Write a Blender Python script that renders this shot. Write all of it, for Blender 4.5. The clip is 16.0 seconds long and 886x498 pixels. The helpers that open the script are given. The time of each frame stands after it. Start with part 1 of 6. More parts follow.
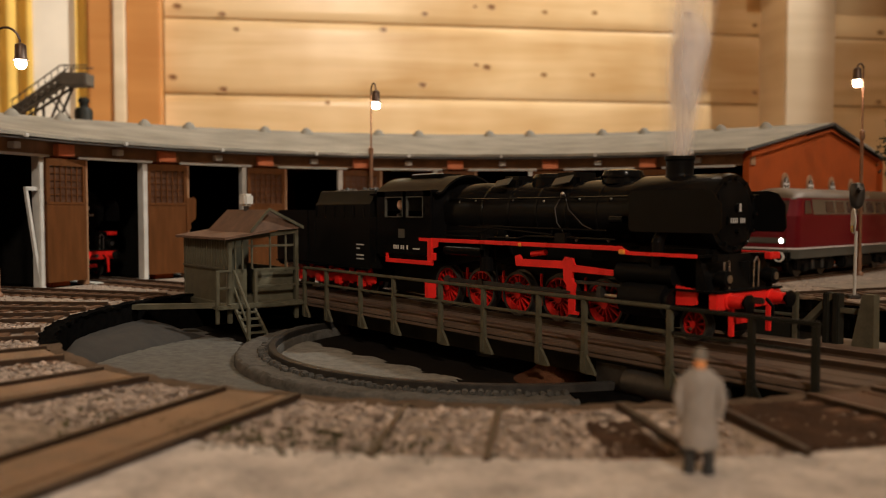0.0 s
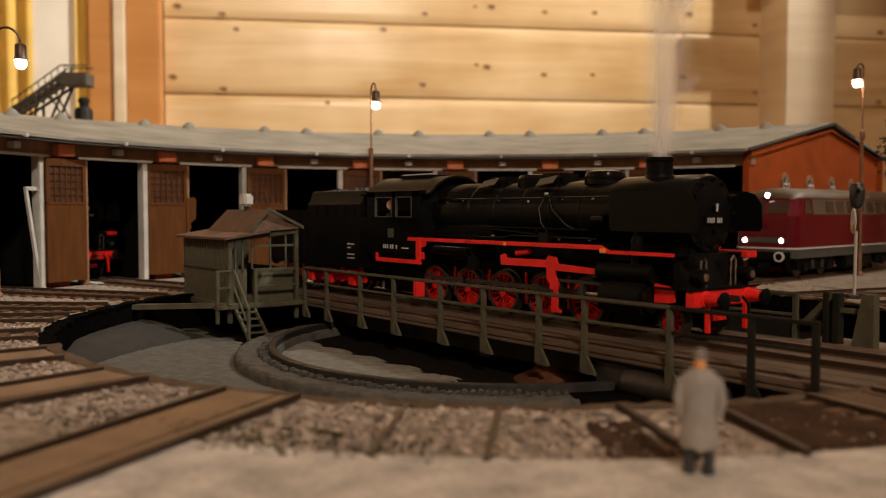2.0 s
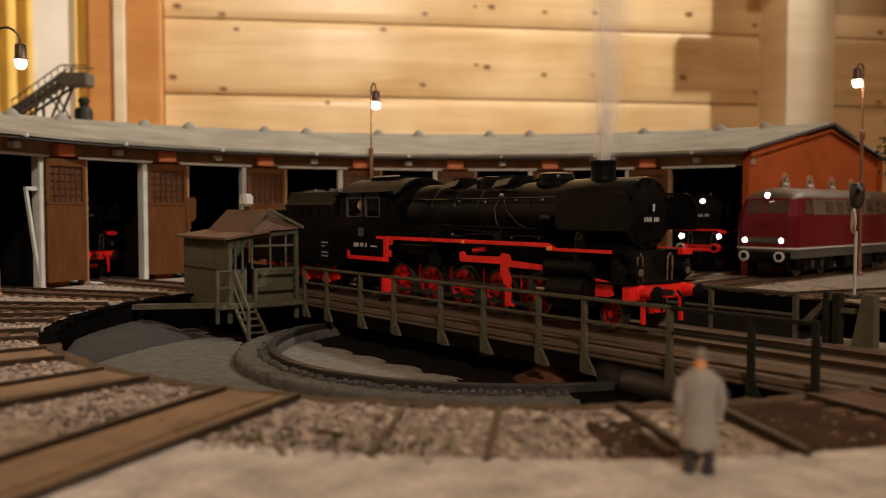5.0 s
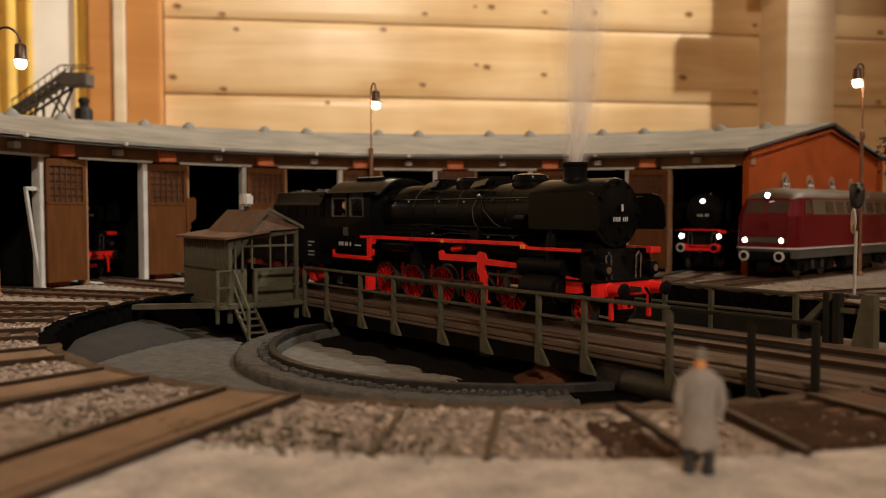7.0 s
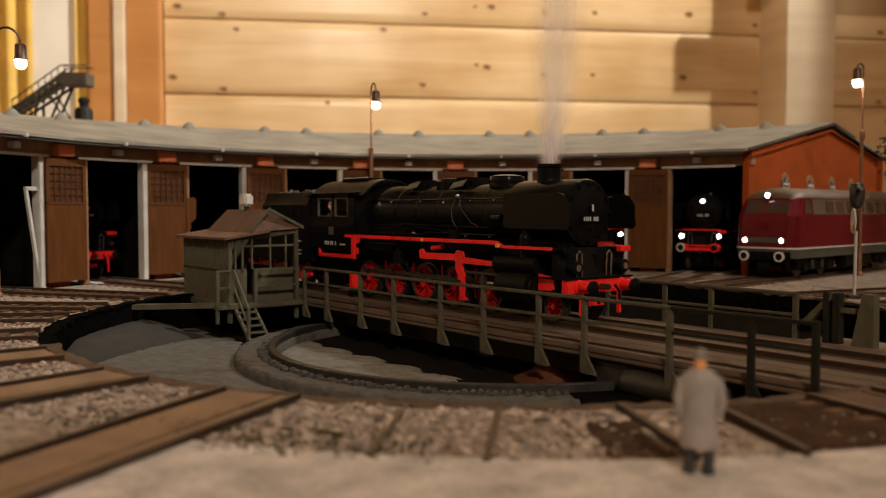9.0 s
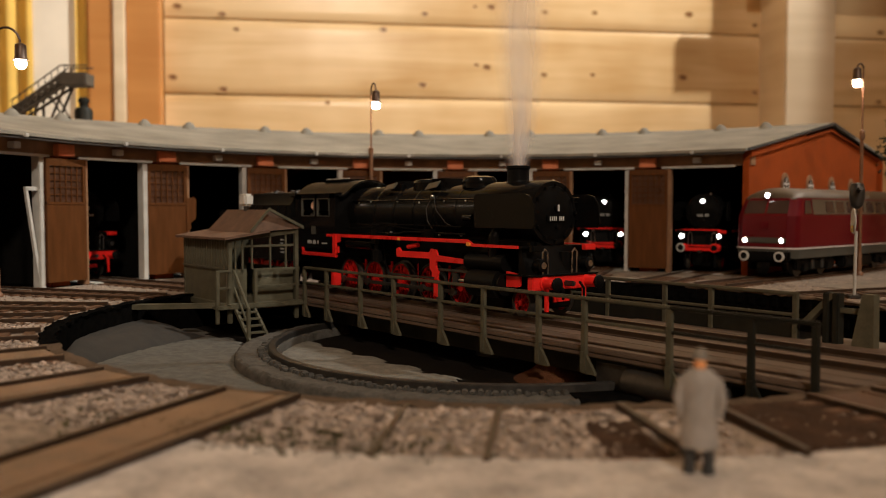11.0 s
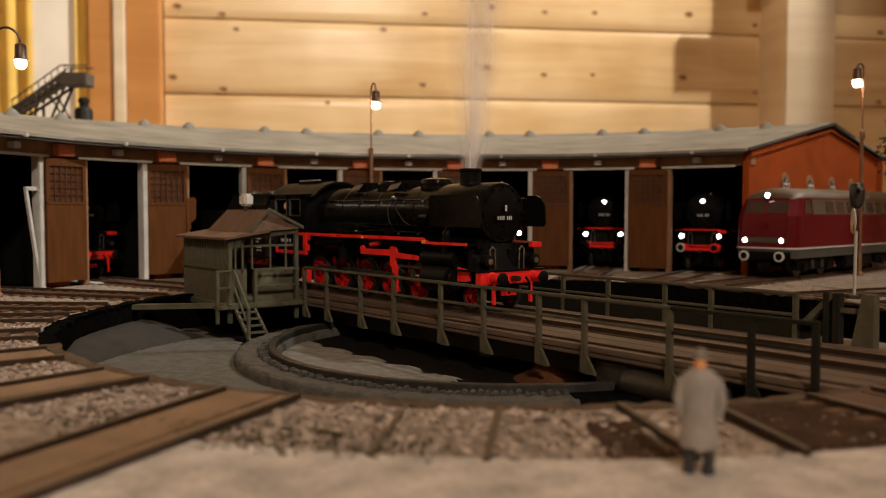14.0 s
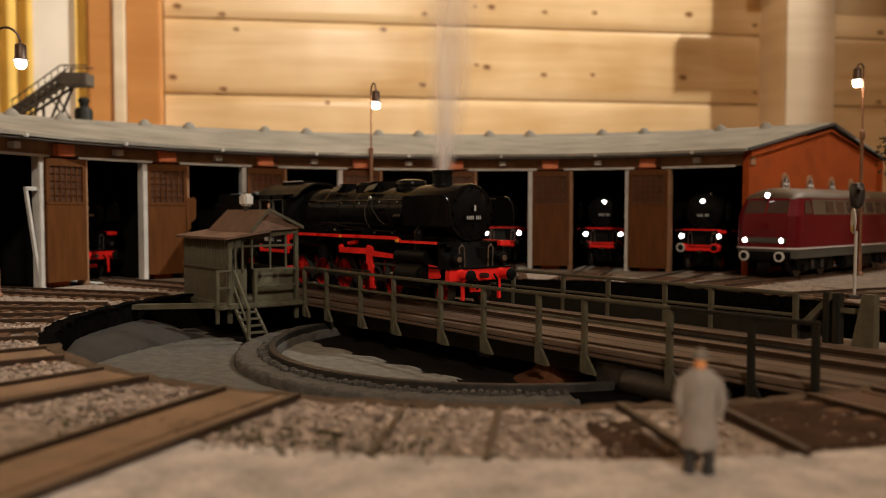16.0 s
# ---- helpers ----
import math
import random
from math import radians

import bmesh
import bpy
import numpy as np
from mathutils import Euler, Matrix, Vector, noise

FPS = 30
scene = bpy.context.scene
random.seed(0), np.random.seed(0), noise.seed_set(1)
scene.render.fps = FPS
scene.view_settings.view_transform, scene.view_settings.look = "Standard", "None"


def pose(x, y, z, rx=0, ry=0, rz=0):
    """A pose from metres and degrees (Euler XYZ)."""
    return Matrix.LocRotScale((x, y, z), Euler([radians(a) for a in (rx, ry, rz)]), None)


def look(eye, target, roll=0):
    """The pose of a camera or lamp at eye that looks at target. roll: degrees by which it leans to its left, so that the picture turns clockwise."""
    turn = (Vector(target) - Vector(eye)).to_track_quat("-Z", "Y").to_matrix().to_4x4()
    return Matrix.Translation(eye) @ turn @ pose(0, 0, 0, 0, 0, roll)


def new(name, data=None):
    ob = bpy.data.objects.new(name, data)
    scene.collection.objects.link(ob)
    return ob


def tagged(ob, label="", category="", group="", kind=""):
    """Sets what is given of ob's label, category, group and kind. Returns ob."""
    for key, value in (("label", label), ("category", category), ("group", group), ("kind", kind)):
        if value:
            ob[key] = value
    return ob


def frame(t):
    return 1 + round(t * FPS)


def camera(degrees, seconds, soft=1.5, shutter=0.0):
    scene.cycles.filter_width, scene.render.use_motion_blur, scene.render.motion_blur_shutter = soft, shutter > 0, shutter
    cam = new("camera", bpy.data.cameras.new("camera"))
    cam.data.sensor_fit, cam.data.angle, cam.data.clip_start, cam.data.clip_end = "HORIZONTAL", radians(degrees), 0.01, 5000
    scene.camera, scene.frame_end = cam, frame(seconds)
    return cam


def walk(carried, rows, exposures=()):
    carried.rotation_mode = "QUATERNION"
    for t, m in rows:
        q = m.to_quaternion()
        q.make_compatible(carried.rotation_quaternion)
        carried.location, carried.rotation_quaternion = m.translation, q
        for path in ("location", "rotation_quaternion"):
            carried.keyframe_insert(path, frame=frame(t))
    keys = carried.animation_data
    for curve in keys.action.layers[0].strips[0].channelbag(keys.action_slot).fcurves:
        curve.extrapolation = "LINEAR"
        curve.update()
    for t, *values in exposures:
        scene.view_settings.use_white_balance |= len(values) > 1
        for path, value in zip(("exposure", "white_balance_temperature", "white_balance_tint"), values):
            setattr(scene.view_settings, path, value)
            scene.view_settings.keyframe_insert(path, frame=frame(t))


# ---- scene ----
cam = camera(55.0, 16.0, soft=1.0)

# The film camera stands still on the layout, low over the tracks.
EYE = (0.2352, -0.2098, 0.0363)
FORWARD = (-0.78826, 0.61368, -0.04520)
AIM = tuple(EYE[i] + FORWARD[i] for i in range(3))
# shallow depth of field of a close shot: sharp on the bridge
cam.data.dof.use_dof = True
cam.data.dof.focus_distance = 0.30
cam.data.dof.aperture_fstop = 18.5
walk(cam, [(0.0, look(EYE, AIM, 0.06)), (16.0, look(EYE, AIM, 0.06))], exposures=[(0.0, 0.0), (16.0, 0.0)])

# ---- world and lamps ----
world = bpy.data.worlds.new("room_air")
scene.world = world
world.use_nodes = True
world.node_tree.nodes["Background"].inputs[0].default_value = (1.0, 0.7, 0.42, 1)
world.node_tree.nodes["Background"].inputs[1].default_value = 0.045


def room_lamp(name, eye, aim, watts, size, color):
    data = bpy.data.lights.new(name, "AREA")
    data.shape, data.size, data.energy, data.color = "DISK", size, watts, color
    lamp = new(name, data)
    lamp.matrix_world = look(eye, aim)
    return lamp


spot = bpy.data.lights.new("ceiling_spot", "SPOT")
spot.energy, spot.color, spot.shadow_soft_size, spot.spot_size, spot.spot_blend = 640, (1.0, 0.965, 0.88), 0.045, radians(60), 0.8
spot_lamp = new("ceiling_spot", spot)
spot_lamp.matrix_world = look((0.926, 1.695, 2.292), (-1.53, -0.12, 0.42))
# No rear lamp is known; this weak fill is added from behind.
room_lamp("rear_fill_lamp", (-0.55, 0.75, 1.6), (0.0, -0.1, 0.0), 1.0, 0.14, (1.0, 0.85, 0.67))
# Unseen lamp below the ceiling, placed from the direction of the figurine's shadow.
room_lamp("front_side_lamp", (1.38, -0.76, 1.12), (-0.3, 0.15, 0.0), 17.5, 0.12, (1.0, 0.86, 0.70))

S = 0.001  # the model railway is drawn in millimetres


def P(x, y, z, rx=0, ry=0, rz=0):
    return pose(x * S, y * S, z * S, rx, ry, rz)


# ---- materials ----
def mat(name, color, rough=0.6, metal=0.0, var=0.25, scale=200.0, bump=0.15, fine=1500.0, second=None, spec=0.5, stretch=(1, 1, 1), randomise=0.0):
    """A surface with stains at one scale and grain at a finer one (scales are repeats a metre)."""
    m = bpy.data.materials.new(name)
    m.use_nodes = True
    n, l = m.node_tree.nodes, m.node_tree.links
    b = n["Principled BSDF"]
    tc, mp = n.new("ShaderNodeTexCoord"), n.new("ShaderNodeMapping")
    mp.inputs["Scale"].default_value = stretch
    l.new(tc.outputs["Object"], mp.inputs[0])
    big, small = n.new("ShaderNodeTexNoise"), n.new("ShaderNodeTexNoise")
    big.inputs["Scale"].default_value, big.inputs["Detail"].default_value = scale, 5
    small.inputs["Scale"].default_value, small.inputs["Detail"].default_value = fine, 3
    l.new(mp.outputs[0], big.inputs["Vector"])
    l.new(mp.outputs[0], small.inputs["Vector"])
    add = n.new("ShaderNodeMath")
    add.operation = "MULTIPLY_ADD"
    l.new(small.outputs["Fac"], add.inputs[0])
    add.inputs[1].default_value = 0.45
    l.new(big.outputs["Fac"], add.inputs[2])
    ramp = n.new("ShaderNodeValToRGB")
    ramp.color_ramp.elements[0].position, ramp.color_ramp.elements[1].position = 0.45, 0.98
    lo = tuple(c * (1 - var) for c in color)
    hi = second if second else tuple(min(1.0, c * (1 + var)) for c in color)
    ramp.color_ramp.elements[0].color, ramp.color_ramp.elements[1].color = (*lo, 1), (*hi, 1)
    l.new(add.outputs[0], ramp.inputs[0])
    out = ramp.outputs[0]
    if randomise:
        info, hsv, rng = n.new("ShaderNodeObjectInfo"), n.new("ShaderNodeHueSaturation"), n.new("ShaderNodeMapRange")
        rng.inputs["To Min"].default_value, rng.inputs["To Max"].default_value = 1 - randomise, 1 + randomise
        l.new(info.outputs["Random"], rng.inputs["Value"])
        l.new(rng.outputs[0], hsv.inputs["Value"])
        l.new(out, hsv.inputs["Color"])
        out = hsv.outputs[0]
    l.new(out, b.inputs["Base Color"])
    rr = n.new("ShaderNodeMapRange")
    rr.inputs["To Min"].default_value, rr.inputs["To Max"].default_value = max(0.05, rough - 0.12), min(1.0, rough + 0.12)
    l.new(big.outputs["Fac"], rr.inputs["Value"])
    l.new(rr.outputs[0], b.inputs["Roughness"])
    b.inputs["Metallic"].default_value = metal
    b.inputs["Specular IOR Level"].default_value = spec
    if bump:
        bp = n.new("ShaderNodeBump")
        bp.inputs["Strength"].default_value, bp.inputs["Distance"].default_value = bump, 0.6 / fine
        l.new(small.outputs["Fac"], bp.inputs["Height"])
        l.new(bp.outputs[0], b.inputs["Normal"])
    return m


def glow(name, color, strength):
    m = bpy.data.materials.new(name)
    m.use_nodes = True
    b = m.node_tree.nodes["Principled BSDF"]
    b.inputs["Base Color"].default_value = (*color, 1)
    b.inputs["Emission Color"].default_value = (*color, 1)
    b.inputs["Emission Strength"].default_value = strength
    return m


def glass(name, color=(1, 1, 1), rough=0.02):
    m = bpy.data.materials.new(name)
    m.use_nodes = True
    b = m.node_tree.nodes["Principled BSDF"]
    b.inputs["Base Color"].default_value = (*color, 1)
    b.inputs["Roughness"].default_value = rough
    b.inputs["Transmission Weight"].default_value = 1.0
    b.inputs["IOR"].default_value = 1.1
    return m


BLACK = mat("black_loco_paint", (0.0055, 0.005, 0.0047), 0.17, 0, 0.3, 90, 0.05, 2500, spec=0.075)
BLACK_MATT = mat("matt_black_paint", (0.0055, 0.005, 0.0046), 0.42, 0, 0.35, 150, 0.1, 2500, spec=0.05)
COAL = mat("coal", (0.012, 0.012, 0.012), 0.5, 0, 0.5, 400, 0.5, 1500)
RED = mat("red_frame_paint", (0.78, 0.024, 0.019), 0.3, 0, 0.2, 150, 0.06, 2500, spec=0.25)
# Darker red: the shade under the running board is put into the colour.
RED_SHADED = mat("shaded_red_wheel_paint", (0.40, 0.008, 0.007), 0.28, 0, 0.5, 260, 0.06, 2500, second=(0.72, 0.016, 0.012), spec=0.3)
WHITE_BAR = mat("white_lettering", (0.52, 0.51, 0.48), 0.5, 0, 0.1, 500, 0)
BRIGHT = mat("bright_steel", (0.55, 0.53, 0.50), 0.3, 1.0, 0.2, 300, 0.05)
BRASS = mat("orange_lamp_lens", (0.9, 0.35, 0.05), 0.3, 0, 0.1, 300, 0)
STEEL_DARK = mat("dark_steel", (0.05, 0.045, 0.04), 0.45, 0.6, 0.3, 300, 0.1)
RAIL = mat("brown_rail", (0.045, 0.025, 0.014), 0.5, 0.2, 0.35, 250, 0.1, 2500)
RAIL_TOP = mat("worn_rail_head", (0.17, 0.12, 0.085), 0.36, 0.8, 0.3, 250, 0.05)
SLEEPER = mat("brown_sleeper", (0.10, 0.052, 0.029), 0.55, 0, 0.35, 300, 0.3, 2500, spec=0.14)
BALLAST = mat("grey_ballast", (0.25, 0.195, 0.15), 0.85, 0, 0.55, 330, 0.9, 1100, spec=0.14)
STONE = mat("ballast_stone", (0.33, 0.262, 0.208), 0.8, 0, 0.5, 500, 0.4, 2500, spec=0.14)
PATH = mat("pale_sand_path", (0.50, 0.452, 0.412), 0.9, 0, 0.38, 130, 0.8, 700, spec=0.14)
YARD = mat("sandy_yard", (0.21, 0.172, 0.135), 0.9, 0, 0.35, 110, 0.7, 700, spec=0.14)
GRAVEL_FLOOR = mat("grey_pit_gravel", (0.105, 0.099, 0.086), 0.85, 0, 0.35, 250, 0.7, 1700, spec=0.14)
PIT_STONE = mat("grey_pit_stone", (0.08, 0.073, 0.063), 0.8, 0, 0.4, 300, 0.5, 1500, spec=0.14)
# Near-black that carries shade for pit wall, far ring and shed floor.
SHADE_BLACK = mat("shade_black", (0.0045, 0.004, 0.0036), 0.9, 0, 0.4, 300, 0.4, 1500, spec=0.0)
DECK = mat("brown_bridge_deck", (0.105, 0.072, 0.052), 0.6, 0, 0.35, 120, 0.3, 1500, stretch=(0.25, 1, 1), spec=0.14)
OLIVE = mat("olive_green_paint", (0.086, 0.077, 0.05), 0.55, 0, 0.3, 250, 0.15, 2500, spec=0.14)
# Dark olive; also carries painted shade on railing end, girders and cabin wall.
OLIVE_DARK = mat("dark_olive_and_shade", (0.016, 0.015, 0.011), 0.55, 0, 0.3, 250, 0.15, 2500, spec=0.14)
CABIN_ROOF = mat("brown_felt_roof", (0.12, 0.07, 0.046), 0.75, 0, 0.3, 200, 0.5, 2500, spec=0.14)
ROOF = mat("grey_felt_roof", (0.21, 0.19, 0.155), 0.75, 0, 0.34, 40, 0.4, 1500, spec=0.14)
ROOF_DARK = mat("dark_eave", (0.04, 0.032, 0.026), 0.7, 0, 0.3, 200, 0.2)
DOOR_BROWN = mat("brown_door_paint", (0.085, 0.0295, 0.0074), 0.5, 0, 0.25, 90, 0.1, 1800, stretch=(4, 4, 0.6), spec=0.15)
BEAM_BROWN = mat("brown_lintel_paint", (0.23, 0.125, 0.068), 0.55, 0, 0.25, 120, 0.15, spec=0.14)
BRICK = mat("orange_red_brick", (0.25, 0.047, 0.008), 0.7, 0, 0.2, 60, 0.3, 1800, spec=0.08)
PIER_HEAD = mat("pale_orange_brick", (0.56, 0.18, 0.085), 0.6, 0, 0.2, 200, 0.3, 1800, spec=0.1)
JAMB = mat("white_door_frame", (0.43, 0.41, 0.375), 0.5, 0, 0.12, 200, 0.1)
# Shed interior coloured near-black in place of the shade indoors.
INSIDE = mat("shade_black_inside", (0.008, 0.0072, 0.0064), 0.9, 0, 0.3, 120, 0.2, spec=0.0)
CRIMSON = mat("crimson_body_paint", (0.105, 0.0042, 0.0075), 0.32, 0, 0.12, 60, 0.03, 2500, spec=0.16)
DIESEL_GREY = mat("warm_grey_roof_paint", (0.085, 0.058, 0.034), 0.5, 0, 0.15, 90, 0.08)
SKIRT = mat("grey_skirt_paint", (0.07, 0.066, 0.054), 0.5, 0, 0.2, 90, 0.1, spec=0.14)
WINDOW_DARK = mat("dark_window_glass", (0.05, 0.03, 0.025), 0.08, 0, 0.1, 60, 0)
SILVER = mat("silver_trim", (0.72, 0.70, 0.68), 0.35, 0.3, 0.1, 90, 0)
LAMP_GLOW = glow("lit_headlamp", (1.0, 0.96, 0.88), 14)
BULB_GLOW = glow("lit_bulb", (1.0, 0.86, 0.70), 190)
LAMP_METAL = mat("brown_lamp_metal", (0.07, 0.04, 0.025), 0.4, 0.5, 0.3, 300, 0.1)
LAMP_BROWN = mat("brown_lamp_post", (0.16, 0.07, 0.03), 0.5, 0.1, 0.3, 300, 0.1)
CLEAR = glass("clear_window")
COAT = mat("grey_coat", (0.29, 0.26, 0.235), 0.8, 0, 0.2, 300, 0.3, 2000, spec=0.14)
PANE_GREY = mat("grey_box_paint", (0.55, 0.54, 0.50), 0.5, 0, 0.1, 200, 0)


def pine(name, base, dark, rough=0.26):
    """Varnished pine: long grain with rings that wander."""
    m = bpy.data.materials.new(name)
    m.use_nodes = True
    n, l = m.node_tree.nodes, m.node_tree.links
    b = n["Principled BSDF"]
    tc, mp = n.new("ShaderNodeTexCoord"), n.new("ShaderNodeMapping")
    info = n.new("ShaderNodeObjectInfo")
    off = n.new("ShaderNodeVectorMath")
    off.operation = "MULTIPLY_ADD"
    l.new(info.outputs["Random"], off.inputs[0])
    off.inputs[1].default_value = (3, 7, 11)
    l.new(tc.outputs["Object"], off.inputs[2])
    mp.inputs["Scale"].default_value = (0.6, 1, 9)
    l.new(off.outputs[0], mp.inputs[0])
    grain, cloud = n.new("ShaderNodeTexNoise"), n.new("ShaderNodeTexNoise")
    grain.inputs["Scale"].default_value, grain.inputs["Detail"].default_value, grain.inputs["Distortion"].default_value = 3.4, 6, 0.6
    cloud.inputs["Scale"].default_value, cloud.inputs["Detail"].default_value = 4.5, 3
    l.new(mp.outputs[0], grain.inputs["Vector"])
    l.new(off.outputs[0], cloud.inputs["Vector"])
    add = n.new("ShaderNodeMath")
    add.operation = "MULTIPLY_ADD"
    l.new(grain.outputs["Fac"], add.inputs[0])
    add.inputs[1].default_value = 0.8
    l.new(cloud.outputs["Fac"], add.inputs[2])
    ramp = n.new("ShaderNodeValToRGB")
    ramp.color_ramp.elements[0].position, ramp.color_ramp.elements[1].position = 0.62, 1.0
    ramp.color_ramp.elements[0].color, ramp.color_ramp.elements[1].color = (*dark, 1), (*base, 1)
    l.new(add.outputs[0], ramp.inputs[0])
    l.new(ramp.outputs[0], b.inputs["Base Color"])
    b.inputs["Roughness"].default_value = rough
    b.inputs["Specular IOR Level"].default_value = 0.4
    bp = n.new("ShaderNodeBump")
    bp.inputs["Strength"].default_value, bp.inputs["Distance"].default_value = 0.12, 0.002
    l.new(grain.outputs["Fac"], bp.inputs["Height"])
    l.new(bp.outputs[0], b.inputs["Normal"])
    return m


PINE = pine("varnished_pine", (0.73, 0.515, 0.28), (0.52, 0.31, 0.125))
PINE_ORANGE = pine("orange_stained_pine", (0.58, 0.27, 0.085), (0.48, 0.205, 0.06))
PINE_PALE = pine("pale_pine_post", (0.76, 0.62, 0.44), (0.62, 0.48, 0.31), 0.5)


def knot_material():
    """A dark heart that fades through brown rings into the pine round it."""
    m = mat("pine_knot", (0.20, 0.085, 0.032), 0.3, 0, 0.2, 60, 0.1, 400)
    n, l = m.node_tree.nodes, m.node_tree.links
    tc, size, wob, add, ramp = n.new("ShaderNodeTexCoord"), n.new("ShaderNodeVectorMath"), n.new("ShaderNodeTexNoise"), n.new("ShaderNodeMath"), n.new("ShaderNodeValToRGB")
    size.operation = "LENGTH"
    l.new(tc.outputs["Object"], size.inputs[0])
    wob.inputs["Scale"].default_value = 160
    l.new(tc.outputs["Object"], wob.inputs["Vector"])
    add.operation = "MULTIPLY_ADD"
    l.new(size.outputs["Value"], add.inputs[0])
    add.inputs[1].default_value = 80
    off = n.new("ShaderNodeMath")
    off.operation = "MULTIPLY_ADD"
    l.new(wob.outputs["Fac"], off.inputs[0])
    off.inputs[1].default_value, off.inputs[2].default_value = 0.5, -0.25
    l.new(off.outputs[0], add.inputs[2])
    e = ramp.color_ramp.elements
    e[0].position, e[0].color = 0.08, (0.13, 0.05, 0.018, 1)
    e[1].position, e[1].color = 0.95, (0.56, 0.35, 0.15, 1)
    for p, c in ((0.28, (0.26, 0.12, 0.045, 1)), (0.42, (0.52, 0.33, 0.15, 1))):
        q = e.new(p)
        q.color = c
    l.new(add.outputs[0], ramp.inputs[0])
    l.new(ramp.outputs[0], n["Principled BSDF"].inputs["Base Color"])
    return m


PINE_KNOT = knot_material()
CURTAIN = mat("yellow_curtain", (0.70, 0.44, 0.09), 0.8, 0, 0.15, 20, 0.2, 900)
WHITE_CLOTH = mat("white_curtain", (0.85, 0.78, 0.66), 0.85, 0, 0.1, 12, 0.2, 900)
PLASTER = mat("warm_white_ceiling", (0.62, 0.52, 0.40), 0.8, 0, 0.1, 6, 0.2, 200)
BOARD = mat("room_floor_boards", (0.22, 0.13, 0.07), 0.5, 0, 0.3, 8, 0.1, 90)


# ---- mesh helpers, all in millimetres ----
def bm_():
    return bmesh.new()


def box(bm, x0, x1, y0, y1, z0, z1, bevel=0.0, m=None):
    r = bmesh.ops.create_cube(bm, size=1, matrix=Matrix.Translation(((x0 + x1) / 2, (y0 + y1) / 2, (z0 + z1) / 2)) @ Matrix.Diagonal((abs(x1 - x0), abs(y1 - y0), abs(z1 - z0), 1)))
    vs = r["verts"]
    if m:
        bmesh.ops.transform(bm, matrix=m, verts=vs)
    if bevel:
        es = list({e for v in vs for e in v.link_edges})
        bmesh.ops.bevel(bm, geom=es, offset=bevel, segments=2, affect="EDGES")
    return bm


def cyl(bm, p, q, r, seg=16, r2=None, cap=True):
    p, q = Vector(p), Vector(q)
    d = q - p
    m = Matrix.Translation((p + q) / 2) @ d.to_track_quat("Z", "Y").to_matrix().to_4x4()
    bmesh.ops.create_cone(bm, cap_ends=cap, segments=seg, radius1=r, radius2=r if r2 is None else r2, depth=d.length, matrix=m)
    return bm


def ball(bm, c, r, sx=1, sy=1, sz=1, u=16, v=10):
    bmesh.ops.create_uvsphere(bm, u_segments=u, v_segments=v, radius=r, matrix=Matrix.Translation(c) @ Matrix.Diagonal((sx, sy, sz, 1)))
    return bm


def lathe(bm, prof, origin=(0, 0, 0), axis="Z", seg=32, full=True):
    """Turns a profile of (radius, height) round an axis."""
    o = Vector(origin)
    rings = []
    for r, h in prof:
        ring = []
        for i in range(seg):
            a = 2 * math.pi * i / seg
            c, s = r * math.cos(a), r * math.sin(a)
            ring.append(bm.verts.new(o + Vector((c, s, h) if axis == "Z" else (h, c, s) if axis == "X" else (c, h, s))))
        rings.append(ring)
    for a, b in zip(rings, rings[1:]):
        for i in range(seg):
            j = (i + 1) % seg
            bm.faces.new((a[i], a[j], b[j], b[i]))
    if prof[0][0] > 0.01:
        bm.faces.new(rings[0][::-1])
    if prof[-1][0] > 0.01:
        bm.faces.new(rings[-1])
    return bm


def prism(bm, pts, a0, a1, plane="XZ"):
    """Extrudes a polygon: in XZ along y, in YZ along x, in XY along z."""
    def at(p, a):
        return (p[0], a, p[1]) if plane == "XZ" else (a, p[0], p[1]) if plane == "YZ" else (p[0], p[1], a)
    lo, hi = [bm.verts.new(at(p, a0)) for p in pts], [bm.verts.new(at(p, a1)) for p in pts]
    n = len(pts)
    bm.faces.new(lo)
    bm.faces.new(hi[::-1])
    for i in range(n):
        j = (i + 1) % n
        bm.faces.new((lo[i], hi[i], hi[j], lo[j]))
    return bm


def tube(bm, pts, r, seg=8):
    for p, q in zip(pts, pts[1:]):
        cyl(bm, p, q, r, seg)
    for p in pts[1:-1]:
        ball(bm, p, r, u=seg, v=6)
    return bm


def arc_strip(bm, prof, a0, a1, n, close=False):
    """Sweeps a profile of (radius, z) round the origin from a0 to a1 degrees."""
    rings = []
    steps = n if close else n + 1
    for i in range(steps):
        a = radians(a0 + (a1 - a0) * i / n)
        rings.append([bm.verts.new((r * math.cos(a), r * math.sin(a), z)) for r, z in prof])
    k = len(prof)
    for i in range(n):
        a, b = rings[i], rings[(i + 1) % steps]
        for j in range(k - 1):
            bm.faces.new((a[j], a[j + 1], b[j + 1], b[j]))
    return bm


def mesh_of(name, bm, material, smooth=35):
    bmesh.ops.recalc_face_normals(bm, faces=bm.faces[:])
    bmesh.ops.scale(bm, vec=(S, S, S), verts=bm.verts[:])
    me = bpy.data.meshes.new(name)
    bm.to_mesh(me)
    bm.free()
    me.materials.append(material)
    if smooth:
        me.polygons.foreach_set("use_smooth", [True] * len(me.polygons))
        me.set_sharp_from_angle(angle=radians(smooth))
    return me


def part(name, bm, material, parent=None, label="", m=None, smooth=35):
    ob = new(name, mesh_of(name, bm, material, smooth))
    if parent:
        ob.parent = parent
    if m:
        ob.matrix_basis = m
    if label:
        ob["label"] = label
    return ob


